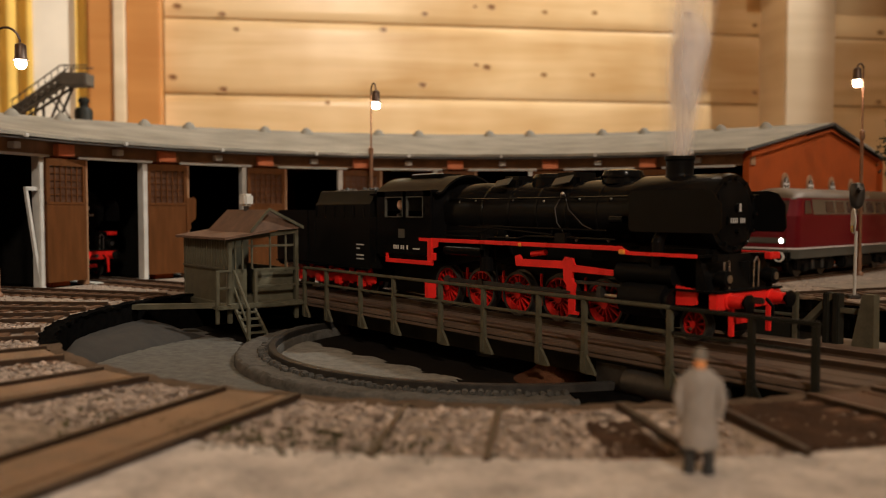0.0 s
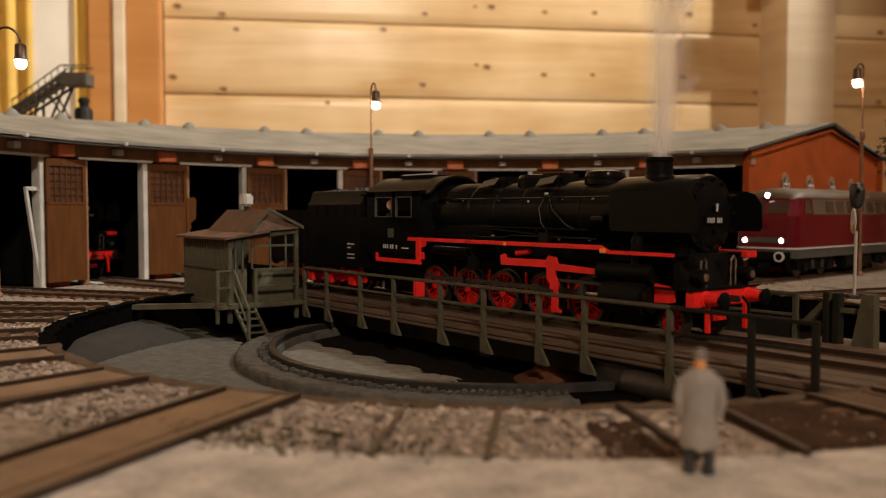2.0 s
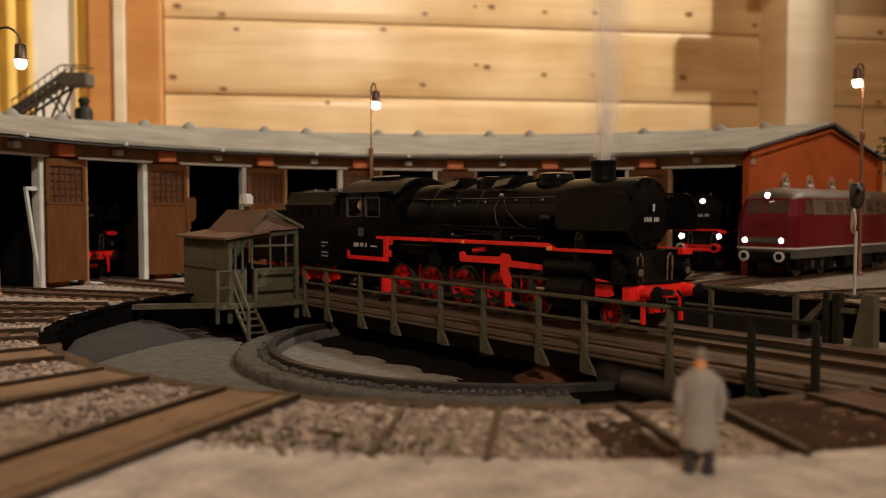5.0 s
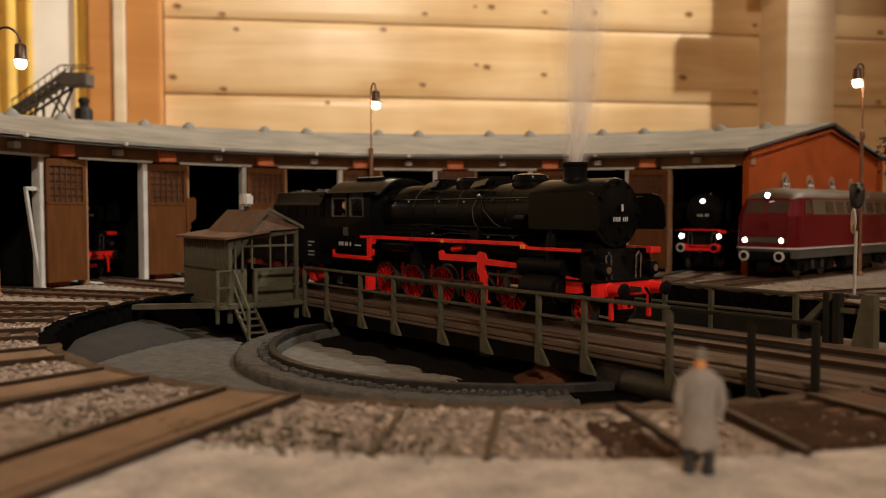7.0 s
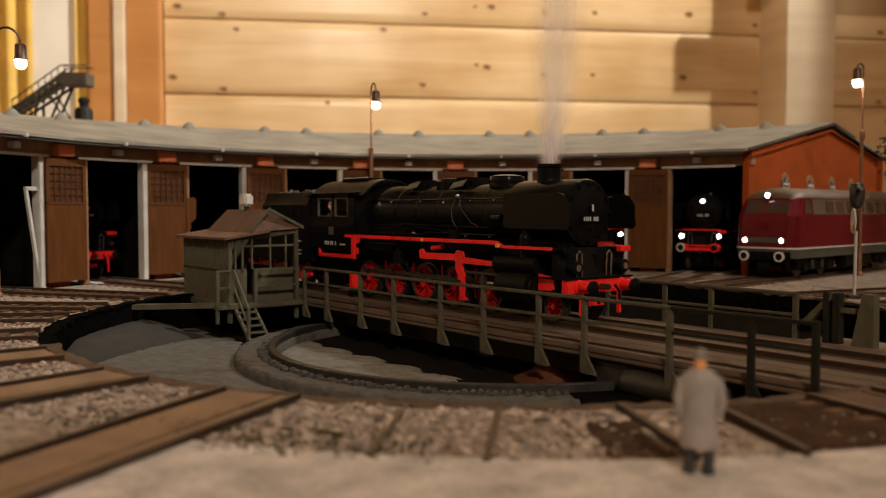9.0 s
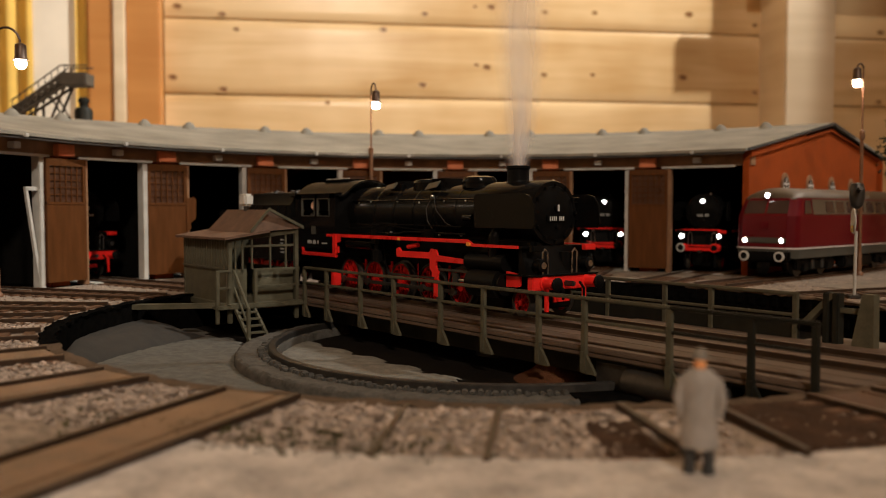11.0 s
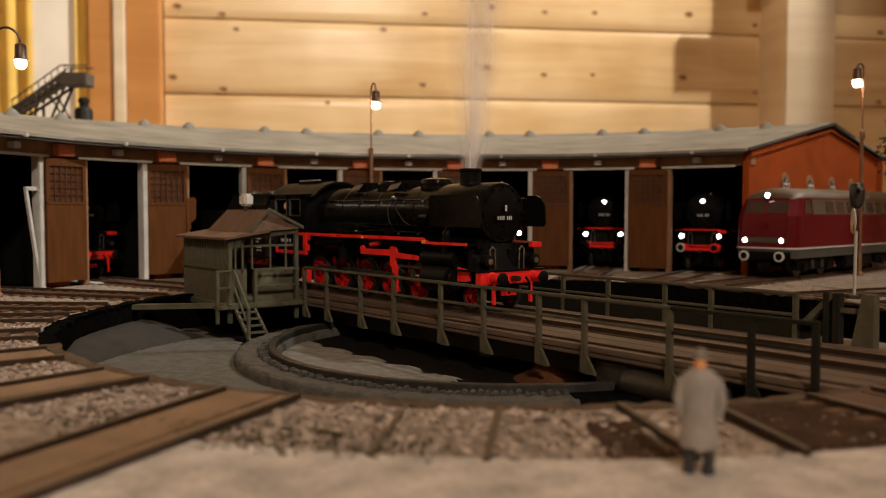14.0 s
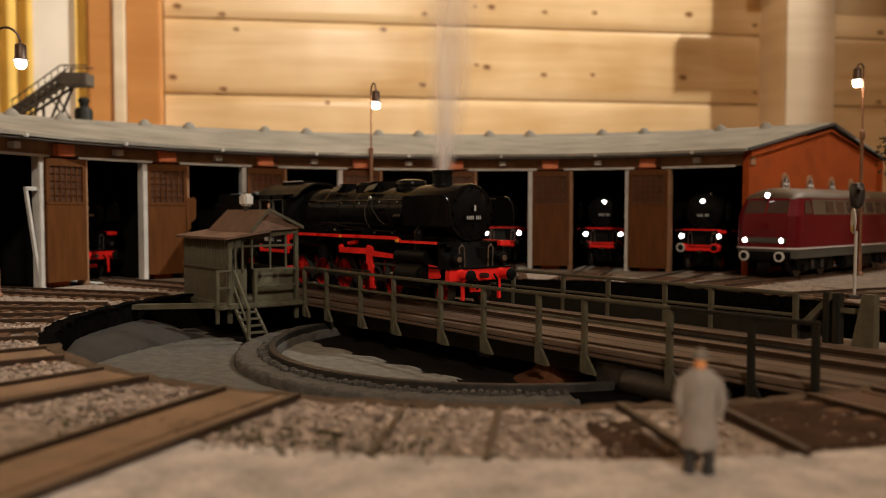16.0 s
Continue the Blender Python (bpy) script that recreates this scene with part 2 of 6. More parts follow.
def share(name, me, parent, m):
    ob = new(name, me)
    ob.parent = parent
    ob.matrix_basis = m
    return ob


def thing(name, m=None, **tags):
    ob = new(name)
    ob.empty_display_size = 0.01
    if m:
        ob.matrix_basis = m
    return tagged(ob, **tags)


def pol(r, deg):
    return r * math.cos(radians(deg)), r * math.sin(radians(deg))


# ---- the room ----
WQ = Vector((-988.05, 742.16, 0))
WD = Vector((0.4997, 0.8662, 0)).normalized()
WN = Vector((WD.y, -WD.x, 0))
ROOM = Matrix(((WD.x, -WN.x, 0, WQ.x * S), (WD.y, -WN.y, 0, WQ.y * S), (0, 0, 1, 0), (0, 0, 0, 1)))  # x along the wall, -y into the room


def room_part(name, bm, material, parent=None, label="", smooth=35):
    return part(name, bm, material, parent, label, None if parent else ROOM, smooth)


wall = tagged(room_part("wall_north", box(bm_(), -2000, 2300, 20, 120, -900, 2560), PINE), "log-profile pine wall behind the layout", "wall", kind="structure")
for k in range(-3, 9):
    z0 = 237 + 130 * k - 130
    prof = [(26, z0 + 0.6), (-4, z0 + 0.8), (-6.4, z0 + 2.4), (-7.6, z0 + 6), (-8, z0 + 20), (-8.1, z0 + 65), (-8, z0 + 112), (-7.7, z0 + 124), (-6.4, z0 + 127.6), (-4, z0 + 129.2), (26, z0 + 129.4)]
    part("plank", prism(bm_(), prof, -484 if z0 > 0 else -2000, 2300, "YZ"), PINE, wall)
knot_me = mesh_of("knot", lathe(bm_(), [(6.6, 0.4), (6.5, 0.0), (4, -0.03), (0.005, -0.06)], axis="Y", seg=24), PINE_KNOT, 0)
for kx, kz, ks in [(-34, 387, 0.9), (87, 403, 1.2), (57, 403, 0.6), (186, 397, 0.8), (280, 399, 0.8), (-108, 357, 1.0), (79, 295, 1.2), (60, 299, 0.7), (185, 284, 0.9), (277, 286, 0.8), (-38, 261, 1.2), (-207, 227, 0.7), (-462, 386, 1.2), (-387, 375, 1.0), (-363, 350, 0.8), (-471, 265, 1.2), (-386, 246, 1.2), (462, 402, 1.2), (593, 386, 0.8), (595, 260, 0.9), (851, 380, 1.0), (851, 247, 0.9), (452, 285, 1.3)]:
    share("knot", knot_me, wall, P(kx, -8.2, kz) @ Matrix.Diagonal((ks * 1.25, 1, ks * 0.85, 1)))
tagged(room_part("wall_south", box(bm_(), -2000, 2300, -3100, -3000, -900, 2560), PINE), "pine wall on the far side of the room", "wall", kind="structure")
tagged(room_part("wall_east", box(bm_(), 2200, 2300, -3000, 20, -900, 2560), PINE), "pine end wall of the room", "wall", kind="structure")
tagged(room_part("wall_west", box(bm_(), -2000, -1900, -3000, 20, -900, 2560), PINE), "pine end wall of the room", "wall", kind="structure")
tagged(room_part("ceiling", box(bm_(), -2000, 2300, -3100, 120, 2450, 2550), PLASTER), "warm white room ceiling", "ceiling", kind="structure")
tagged(room_part("floor", box(bm_(), -2000, 2300, -3100, 120, -1000, -900), BOARD), "brown boarded room floor", "floor", kind="structure")
# window with its casing and curtains
win = tagged(room_part("window_1", box(bm_(), -1500, -602, -30, 19, -100, 1500), WHITE_CLOTH), "curtained window with a stained pine casing", "window", kind="structure")
part("casing", box(bm_(), -541, -486, -40, 20, -900, 1500, 3), PINE_ORANGE, win, "broad stained pine casing")
part("casing", box(bm_(), -560, -541, -47, 19, -900, 1500, 2), PINE_PALE, win, "pale pine casing strip")
part("casing", box(bm_(), -602, -561, -44, 19, -900, 1500, 4), PINE_ORANGE, win, "orange stained inner casing")


def drape(name, x0, x1, y0, folds, depth, material, label):
    bm = bm_()
    n = folds * 8
    rows = []
    for i in range(n + 1):
        x = x0 + (x1 - x0) * i / n
        y = y0 + depth * math.sin(i / 8 * 2 * math.pi) + depth * 0.4 * math.sin(i * 0.37)
        rows.append((bm.verts.new((x, y, -300)), bm.verts.new((x, y, 1500)), bm.verts.new((x, y + 2, -300)), bm.verts.new((x, y + 2, 1500))))
    for a, b in zip(rows, rows[1:]):
        bm.faces.new((a[0], b[0], b[1], a[1]))
        bm.faces.new((a[2], a[3], b[3], b[2]))
    return tagged(room_part(name, bm, material, None, smooth=80), label, "curtain")


drape("curtain", -622, -603, -36, 1, 3, CURTAIN, "yellow curtain hanging beside the window casing")
drape("curtain", -1100, -688, -40, 14, 5, CURTAIN, "yellow curtain hanging in folds at the window")
post = tagged(room_part("timber_post", box(bm_(), 604, 700, -100, 2, -900, 2450, 3), PINE_PALE), "pale square timber post against the pine wall", "post", kind="structure")
# Unseen upright added only to shade the right of the post's front.
tagged(room_part("timber_post", box(bm_(), 985, 1015, -412, -300, -900, 2450, 4), PINE_PALE), "unseen upright added to shade the front of the timber post", "post", kind="structure")
# Unseen board, set so its shadow makes the dark band on the wall.
tagged(room_part("timber_ledge", box(bm_(), 552, 1500, -113, -101, 436, 517, 2), PINE_PALE), "unseen timber board across the post that shadows the wall", "ledge", kind="structure")

# ---- the layout board ----
RIM, PATH_R = 154.0, 187.0
bm = bm_()
arc_strip(bm, [(RIM, -1.6), (PATH_R, -1.6)], 0, 360, 144, True)
arc_strip(bm, [(PATH_R, -1.6), (300, -1.6), (700, -1.6), (1100, -1.6)], 0, 360, 144, True)
ground = tagged(part("ground", bm, BALLAST), "model railway ground of grey ballast and sand", "ground", kind="structure")
tagged(part("pavement", arc_strip(bm_(), [(196, -1.6), (196.4, -1.1), (420, -1.1), (420.4, -1.6)], 33, 86, 40), YARD), "pale sandy yard beside the shed tracks", "yard", kind="structure")
bm = arc_strip(bm_(), [(200, -1.6), (201, -1.05), (216, -0.95), (233, -1.0), (234, -1.6)], 98, 152, 60)
ys = random.Random(31)
for v in bm.verts:
    v.co.z += ys.uniform(-0.35, 0.2)
tagged(part("pavement", bm, YARD), "pale sandy apron before the stall doors", "yard", kind="structure")
bm = arc_strip(bm_(), [(PATH_R, -1.6), (PATH_R + 0.4, -1.2), (300, -1.2), (300.4, -1.5)], -62, 20, 60)
tagged(part("pavement", bm, PATH), "pale sandy footpath round the turntable", "path", kind="structure")
# ---- turntable pit ----
FLOOR_Z = -17.0
PIT_BANK = mat("brown_grey_bank", (0.025, 0.021, 0.0165), 0.9, 0, 0.4, 200, 0.7, 1500)
# Near-black floor also stands in for the shade under bridge and cabin.
PIT_FLOOR = mat("near_black_pit_floor", (0.0075, 0.0058, 0.0046), 0.85, 0, 0.4, 90, 0.3, 900, spec=0.04)
EDGE_SOIL = mat("brown_edge_soil", (0.095, 0.064, 0.042), 0.9, 0, 0.4, 150, 0.6, 1000, spec=0.1)
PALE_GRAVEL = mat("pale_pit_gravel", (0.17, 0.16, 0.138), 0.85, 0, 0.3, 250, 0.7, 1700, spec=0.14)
RUST_HEAP = mat("rust_brown_soil", (0.075, 0.03, 0.014), 0.9, 0, 0.4, 160, 0.6, 1200, spec=0.1)
pit = tagged(part("turntable_pit", arc_strip(bm_(), [(1, FLOOR_Z), (60, FLOOR_Z), (110, FLOOR_Z), (151, FLOOR_Z)], 0, 360, 120, True), PIT_FLOOR), "near-black floor of the sunken turntable pit with strewn gravel", "pit", kind="structure")


def gravel_sheet(inside, seed, step=1.5, lump=0.35):
    """Strewn gravel: a thin uneven bed over the part of the pit floor that inside() names."""
    r = random.Random(seed)
    bm = bm_()
    n = int(152 / step)
    grid = {}
    for i in range(-n, n + 1):
        for j in range(-n, 1):
            d = inside(i * step, j * step)
            if d > -step:
                grid[i, j] = bm.verts.new((i * step, j * step, FLOOR_Z + min(0.7, max(-0.3, d * 0.35)) + r.uniform(0, lump)))
    for (i, j), v in list(grid.items()):
        if (i + 1, j) in grid and (i, j + 1) in grid and (i + 1, j + 1) in grid:
            bm.faces.new((v, grid[i + 1, j], grid[i + 1, j + 1], grid[i, j + 1]))
    return bm


# Gravel ends on a scalloped line, leaving the bridge's dark outline on the floor.
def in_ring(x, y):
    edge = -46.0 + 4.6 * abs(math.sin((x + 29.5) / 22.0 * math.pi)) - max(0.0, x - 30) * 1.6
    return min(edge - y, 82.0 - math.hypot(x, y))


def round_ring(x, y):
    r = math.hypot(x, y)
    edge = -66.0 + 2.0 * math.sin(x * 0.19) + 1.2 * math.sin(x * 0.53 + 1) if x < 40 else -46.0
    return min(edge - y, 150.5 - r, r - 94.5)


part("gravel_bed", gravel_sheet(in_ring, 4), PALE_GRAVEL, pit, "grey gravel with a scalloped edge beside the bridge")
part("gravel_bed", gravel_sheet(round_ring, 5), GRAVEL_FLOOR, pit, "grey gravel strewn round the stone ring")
# bank of gravel that rises to the wall and widens towards the cabin
bm = bm_()
rows = []
rb = random.Random(6)
for i in range(41):
    k = i / 40
    a = -110 - 37 * k
    low = 147.5 - 25 * k ** 0.9
    top = 7.6 * min(1.0, 0.35 + 2.2 * k) * min(1.0, (1 - k) * 7 + 0.12)
    rows.append([bm.verts.new((*pol(low + (151.0 - low) * q, a), FLOOR_Z + 0.3 + top * math.sin(q * math.pi / 2) ** 0.8 + rb.uniform(-0.22, 0.22))) for q in (0, 0.06, 0.15, 0.3, 0.45, 0.6, 0.75, 0.88, 1.0)])
for p, q in zip(rows, rows[1:]):
    for j in range(8):
        bm.faces.new((p[j], p[j + 1], q[j + 1], q[j]))
part("pit_bank", bm, PIT_BANK, pit, "brown-grey gravel bank along the pit wall")
part("soil_heap", lathe(bm_(), [(15, FLOOR_Z), (10, FLOOR_Z + 2.5), (6.6, FLOOR_Z + 5.4), (5.4, FLOOR_Z + 6.4), (5.0, FLOOR_Z + 8.6), (0.01, FLOOR_Z + 8.8)], (47, -16, 0), seg=28), RUST_HEAP, pit, "rust-brown mound round the bridge bearing")
# Wall and blocks are near-black: their shade is put into the colour.
part("pit_wall", arc_strip(bm_(), [(151.0, FLOOR_Z), (150.6, -3.2), (150.6, -1.7), (152, -1.7), (152, -3)], 0, 360, 144, True), SHADE_BLACK, pit, "upright stone pit wall coloured near-black as in shade")
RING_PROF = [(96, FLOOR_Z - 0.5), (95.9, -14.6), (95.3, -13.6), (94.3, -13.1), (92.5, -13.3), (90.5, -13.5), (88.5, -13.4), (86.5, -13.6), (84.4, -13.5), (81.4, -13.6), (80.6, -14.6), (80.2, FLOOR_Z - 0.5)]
# Same ring in two colours; the second arc has its shade painted in.
for a0, a1, n, material, label, rough in ((-168.0, -29.0, 220, PIT_STONE, "gravel-strewn stone ring that carries the circular rail", 0.28), (-28.9, 191.9, 160, SHADE_BLACK, "stretch of the stone ring darkened as in shade", 0.02)):
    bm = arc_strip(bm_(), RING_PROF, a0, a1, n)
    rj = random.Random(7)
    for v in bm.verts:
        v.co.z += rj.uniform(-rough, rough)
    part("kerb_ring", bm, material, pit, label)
part("ring_rail", arc_strip(bm_(), [(84.3, -13.9), (84.2, -11.5), (83.8, -11.2), (82.2, -11.2), (81.8, -11.5), (81.7, -13.9)], 0, 360, 180, True), STEEL_DARK, pit, "dark circular rail")
# Far and left edge share the wall's painted-in shade; the rest is soil.
for a0, a1, material in ((-98.0, 100.0, EDGE_SOIL), (100.1, 261.9, SHADE_BLACK)):
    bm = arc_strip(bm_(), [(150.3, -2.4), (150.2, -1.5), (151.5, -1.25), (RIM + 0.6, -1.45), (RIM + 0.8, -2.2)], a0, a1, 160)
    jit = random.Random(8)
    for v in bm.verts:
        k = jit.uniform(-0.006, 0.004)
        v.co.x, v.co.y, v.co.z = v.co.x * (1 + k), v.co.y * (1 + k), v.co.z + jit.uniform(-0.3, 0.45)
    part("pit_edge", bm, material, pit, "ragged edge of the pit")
block = mesh_of("wall_block", box(bm_(), -0.5, 0.9, -1.7, 1.7, -2.4, 2.4, 0.3), SHADE_BLACK)
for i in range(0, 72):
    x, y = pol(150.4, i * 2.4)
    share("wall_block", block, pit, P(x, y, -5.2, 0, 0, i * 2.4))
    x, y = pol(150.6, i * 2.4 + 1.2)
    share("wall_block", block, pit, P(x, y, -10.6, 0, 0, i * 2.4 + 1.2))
stud_rnd = random.Random(9)
studs = [mesh_of("rail_chair", box(bm_(), -1.3, 1.1, -0.75, 0.75, -0.6, h, 0.25), PIT_STONE) for h in (0.35, 0.7, 0.95)]
for i in range(100):
    a = -167 + i * 1.385
    x, y = pol(86.6 + stud_rnd.uniform(-0.5, 0.6), a)
    share("rail_chair", stud_rnd.choice(studs), pit, P(x, y, -13.2, stud_rnd.uniform(-12, 12), stud_rnd.uniform(-10, 10), a + stud_rnd.uniform(-16, 16)))

# ---- turntable bridge ----
bridge = thing("turntable_bridge", label="brown and olive plate-girder turntable bridge with railings", category="turntable bridge")
BX0, BX1 = -150.0, 152.0
part("deck", box(bm_(), BX0, BX1, -25.5, 25.5, -4.5, -2.2, 0.4), DECK, bridge, "brown weathered deck")
wide_plank = mesh_of("plank", box(bm_(), BX0 + 0.5, BX1 - 0.5, -3.45, 3.45, -0.3, 0.3, 0.15), DECK)
for y in (-21.8, -14.6, -3.6, 3.6, 14.6, 21.8):
    share("plank", wide_plank, bridge, P(0, y, -1.95))
for y in (-11.0, -6.9, 6.9, 11.0):
    part("guard_strip", box(bm_(), BX0, BX1, y - 0.35, y + 0.35, -2.2, -1.35, 0.1), RAIL, bridge)
for y in (-8.9, 8.9):
    bm = prism(bm_(), [(y - 1.1, -2.2), (y + 1.1, -2.2), (y + 0.35, -1.4), (y + 0.45, -0.7), (y + 0.6, 0), (y - 0.6, 0), (y - 0.45, -0.7), (y - 0.35, -1.4)], BX0, BX1, "YZ")
    part("rail", bm, RAIL, bridge, "brown running rail")
    part("rail_head", box(bm_(), BX0, BX1, y - 0.5, y + 0.5, -0.02, 0.06), RAIL_TOP, bridge)
for y in (-27.3, 27.3):
    s = 1 if y > 0 else -1
    bm = box(bm_(), BX0 + 4, BX1 - 2, y - 1.2, y + 1.2, -6.2, -3.4, 0.3)
    box(bm, BX0 + 4, BX1 - 2, y - 0.5 - s * 4, y + 0.5 - s * 4, -11.5, -4.0)
    # Near-black olive stands for the shade below the deck edge.
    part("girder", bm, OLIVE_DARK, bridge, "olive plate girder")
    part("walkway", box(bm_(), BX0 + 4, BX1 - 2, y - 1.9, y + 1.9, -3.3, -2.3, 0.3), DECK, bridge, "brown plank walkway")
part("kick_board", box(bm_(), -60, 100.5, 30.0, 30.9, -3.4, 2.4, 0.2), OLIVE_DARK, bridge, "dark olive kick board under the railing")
part("deck_flank", box(bm_(), 40, BX1 - 6, 25.6, 29.7, -3.2, -1.9, 0.2), DECK, bridge)
part("landing", box(bm_(), 101.5, BX1 - 6, 29.8, 43.5, -3.6, -2.1, 0.4), YARD, bridge, "sandy landing beside the control posts")
# the strips of moulded deck boards seen from the side
for z, d in ((-3.3, 0.5), (-4.6, 0.2)):
    part("side_moulding", box(bm_(), BX0 + 4, BX1 - 2, -30.0 + d, -29.0 + d, z - 0.5, z + 0.5, 0.15), DECK, bridge)
bm = bm_()
post_bm = box(bm, -0.8, 0.8, -0.7, 0.7, -10.0, 11.0, 0.15)
box(bm, -1.0, 1.0, -0.9, 0.9, -9.8, -3.5, 0.2)
prism(bm, [(0.6, -4.2), (4.4, -9.6), (4.4, -10.0), (0.6, -10.0)], -0.5, 0.5, "XZ")
post_me = mesh_of("railing_post", bm, OLIVE)
NEAR_POSTS = (-93.6, -74.7, -48.4, -25.3, 3.2, 26.0, 51.5, 70.0, 99.4, 122.7, 138.5)
# Right-end posts use a darker copy: the shade there is in the colour.
shaded_post = post_me.copy()
shaded_post.materials[0] = OLIVE_DARK
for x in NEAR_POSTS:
    share("railing_post", post_me if x < 110 else shaded_post, bridge, P(x, -30.2, 0))
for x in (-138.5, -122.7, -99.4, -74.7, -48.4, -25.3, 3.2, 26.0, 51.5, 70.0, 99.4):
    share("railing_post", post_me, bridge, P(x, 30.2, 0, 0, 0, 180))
# The near railing's right stretch is darkened for shade in the same way.
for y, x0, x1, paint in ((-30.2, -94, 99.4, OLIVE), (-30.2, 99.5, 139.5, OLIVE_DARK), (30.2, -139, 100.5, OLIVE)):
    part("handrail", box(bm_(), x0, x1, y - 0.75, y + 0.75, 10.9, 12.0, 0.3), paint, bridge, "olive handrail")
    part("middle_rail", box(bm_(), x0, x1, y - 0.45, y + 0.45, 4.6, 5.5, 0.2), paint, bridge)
# sloping stays at the far bridge end
part("end_stay", prism(bm_(), [(101.5, 3.0), (103.5, 2.6), (112.6, 12.4), (110.8, 12.8)], 28.6, 31.4, "XZ"), OLIVE, bridge, "green sloping stay")
for x in (109.6, 112.4):
    part("end_post", box(bm_(), x - 0.9, x + 0.9, 28.2, 32.2, -3.4, 12.8, 0.3), OLIVE_DARK, bridge, "green end post")
part("end_panel", prism(bm_(), [(117.0, -3.4), (123.6, -3.4), (123.4, 13.0), (120.2, 13.0)], 28.2, 31.6, "XZ"), OLIVE, bridge, "green leaning end panel")
part("end_rail", box(bm_(), 112, 121, 29.4, 30.6, 7.0, 8.6, 0.2), OLIVE, bridge)
part("air_tank", cyl(bm_(), (84, -27, -10.6), (116, -27, -10.6), 4.2, 20), STEEL_DARK, bridge, "dark cylindrical motor housing")
part("motor_box", box(bm_(), 72, 84, -28, -12, -14, -6, 0.6), STEEL_DARK, bridge)
for x in (-86, 86):
    bm = box(bm_(), x - 6, x + 6, -14, 14, -12.5, -4, 0.5)
    for y in (-9, 9):
        cyl(bm, (x - 1.5, y, -9.9), (x + 1.5, y, -9.9), 2.0, 16)
    part("bogie", bm, STEEL_DARK, bridge, "dark wheel carrier on the ring rail")
part("pivot", cyl(bm_(), (0, 0, FLOOR_Z), (0, 0, -4), 9, 20, 6), STEEL_DARK, bridge)

# ---- control cabin on the bridge ----
cabin = thing("control_cabin", label="olive wooden control cabin with brown roof on the turntable bridge", category="cabin")
CX0, CX1, CY0, CY1 = -147.0, -97.0, -63.8, -31.8
part("cabin_floor", box(bm_(), CX0, CX1 + 3, CY0 - 1, CY1 + 1.5, -5.0, -2.6, 0.3), OLIVE, cabin)
part("lower_wall", box(bm_(), CX0 + 0.5, CX1 - 3.0, CY0 + 0.4, CY0 + 1.2, -2.6, 12.0), OLIVE, cabin)
part("lower_wall", box(bm_(), CX1 - 3.8, CX1 - 3.0, CY0 + 1.2, CY0 + 9.5, -2.6, 11.5), OLIVE, cabin)
part("lower_wall", box(bm_(), CX1 - 3.8, CX1 - 3.0, CY0 + 12.5, CY1 - 0.5, -2.6, 11.5), OLIVE, cabin)
part("rear_wall", box(bm_(), CX0, CX0 + 0.8, CY0 + 1.2, CY1, -2.6, 24), OLIVE, cabin)
part("rear_wall", box(bm_(), CX0 + 0.8, CX1 - 3, CY1 - 0.8, CY1, -2.6, 11), OLIVE, cabin)
slat_me = mesh_of("cladding_board", box(bm_(), -0.85, 0.85, -0.35, 0.35, -6.1, 6.1, 0.2), OLIVE)
# Wall behind the slats darkened so the gaps between them look shaded.
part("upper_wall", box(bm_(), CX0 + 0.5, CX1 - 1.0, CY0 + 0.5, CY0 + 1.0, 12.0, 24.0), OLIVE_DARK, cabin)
for i in range(17):
    share("cladding_board", slat_me, cabin, P(CX0 + 3.0 + i * 2.72, CY0 + 0.2, 17.6))
part("sill", box(bm_(), CX0, CX1, CY0 - 0.3, CY0 + 0.4, 11.2, 12.0), OLIVE, cabin)
for y in (CY0 + 0.6, CY1 - 0.6):
    top = 24.0 if y < -50 else 28.0
    part("corner_post", box(bm_(), CX1 - 1.2, CX1 + 0.6, y - 0.9, y + 0.9, -10.8, top, 0.2), OLIVE, cabin, "olive corner post that runs down as a leg")
part("corner_post", box(bm_(), CX0, CX0 + 1.6, CY0 + 0.2, CY0 + 1.8, -10.8, 24, 0.2), OLIVE, cabin)
# glazing bars
for y in (-60.5, -57.3, -53.0, -44.6, -37.2):
    t = 24 + (y - CY0) / 32 * 4
    part("glazing_bar", box(bm_(), CX1 - 1.0, CX1 - 0.2, y - 0.35, y + 0.35, 11.5, t), OLIVE, cabin)
part("glazing_bar", box(bm_(), CX1 - 1.0, CX1 - 0.1, CY0 + 1, CY1 - 1, 20.8, 21.7), OLIVE, cabin)
part("glazing_bar", prism(bm_(), [(CY0, 23.2), (CY1, 26.4), (CY1, 28.4), (CY0, 24.6)], CX1 - 1.0, CX1 + 0.2, "YZ"), OLIVE, cabin, "sloping top plate")
pane = part("pane", box(bm_(), CX1 - 0.8, CX1 - 0.6, CY0 + 1, CY1 - 1, 11.5, 24), CLEAR, cabin, "clear window pane")
pane.visible_shadow = False
# porch rail and stairs
part("porch_floor", box(bm_(), CX1 - 3, CX1 + 3.5, CY0 - 6, CY1 + 1, -4.6, -3.2, 0.2), OLIVE, cabin)
for y in (-69.3, -52.4, -33.0):
    part("porch_post", box(bm_(), CX1 + 0.7, CX1 + 2.1, y - 0.75, y + 0.75, -10.5 if y < -60 else -4.6, 11.6, 0.2), OLIVE, cabin)
for z in (11.2, 4.2):
    part("porch_rail", box(bm_(), CX1 + 0.9, CX1 + 1.9, -52.4, CY1, z - 0.5, z + 0.5, 0.15), OLIVE, cabin)
    part("porch_rail", box(bm_(), CX1 + 0.9, CX1 + 1.9, -69.3, -63.5, z - 0.5, z + 0.5, 0.15), OLIVE, cabin)
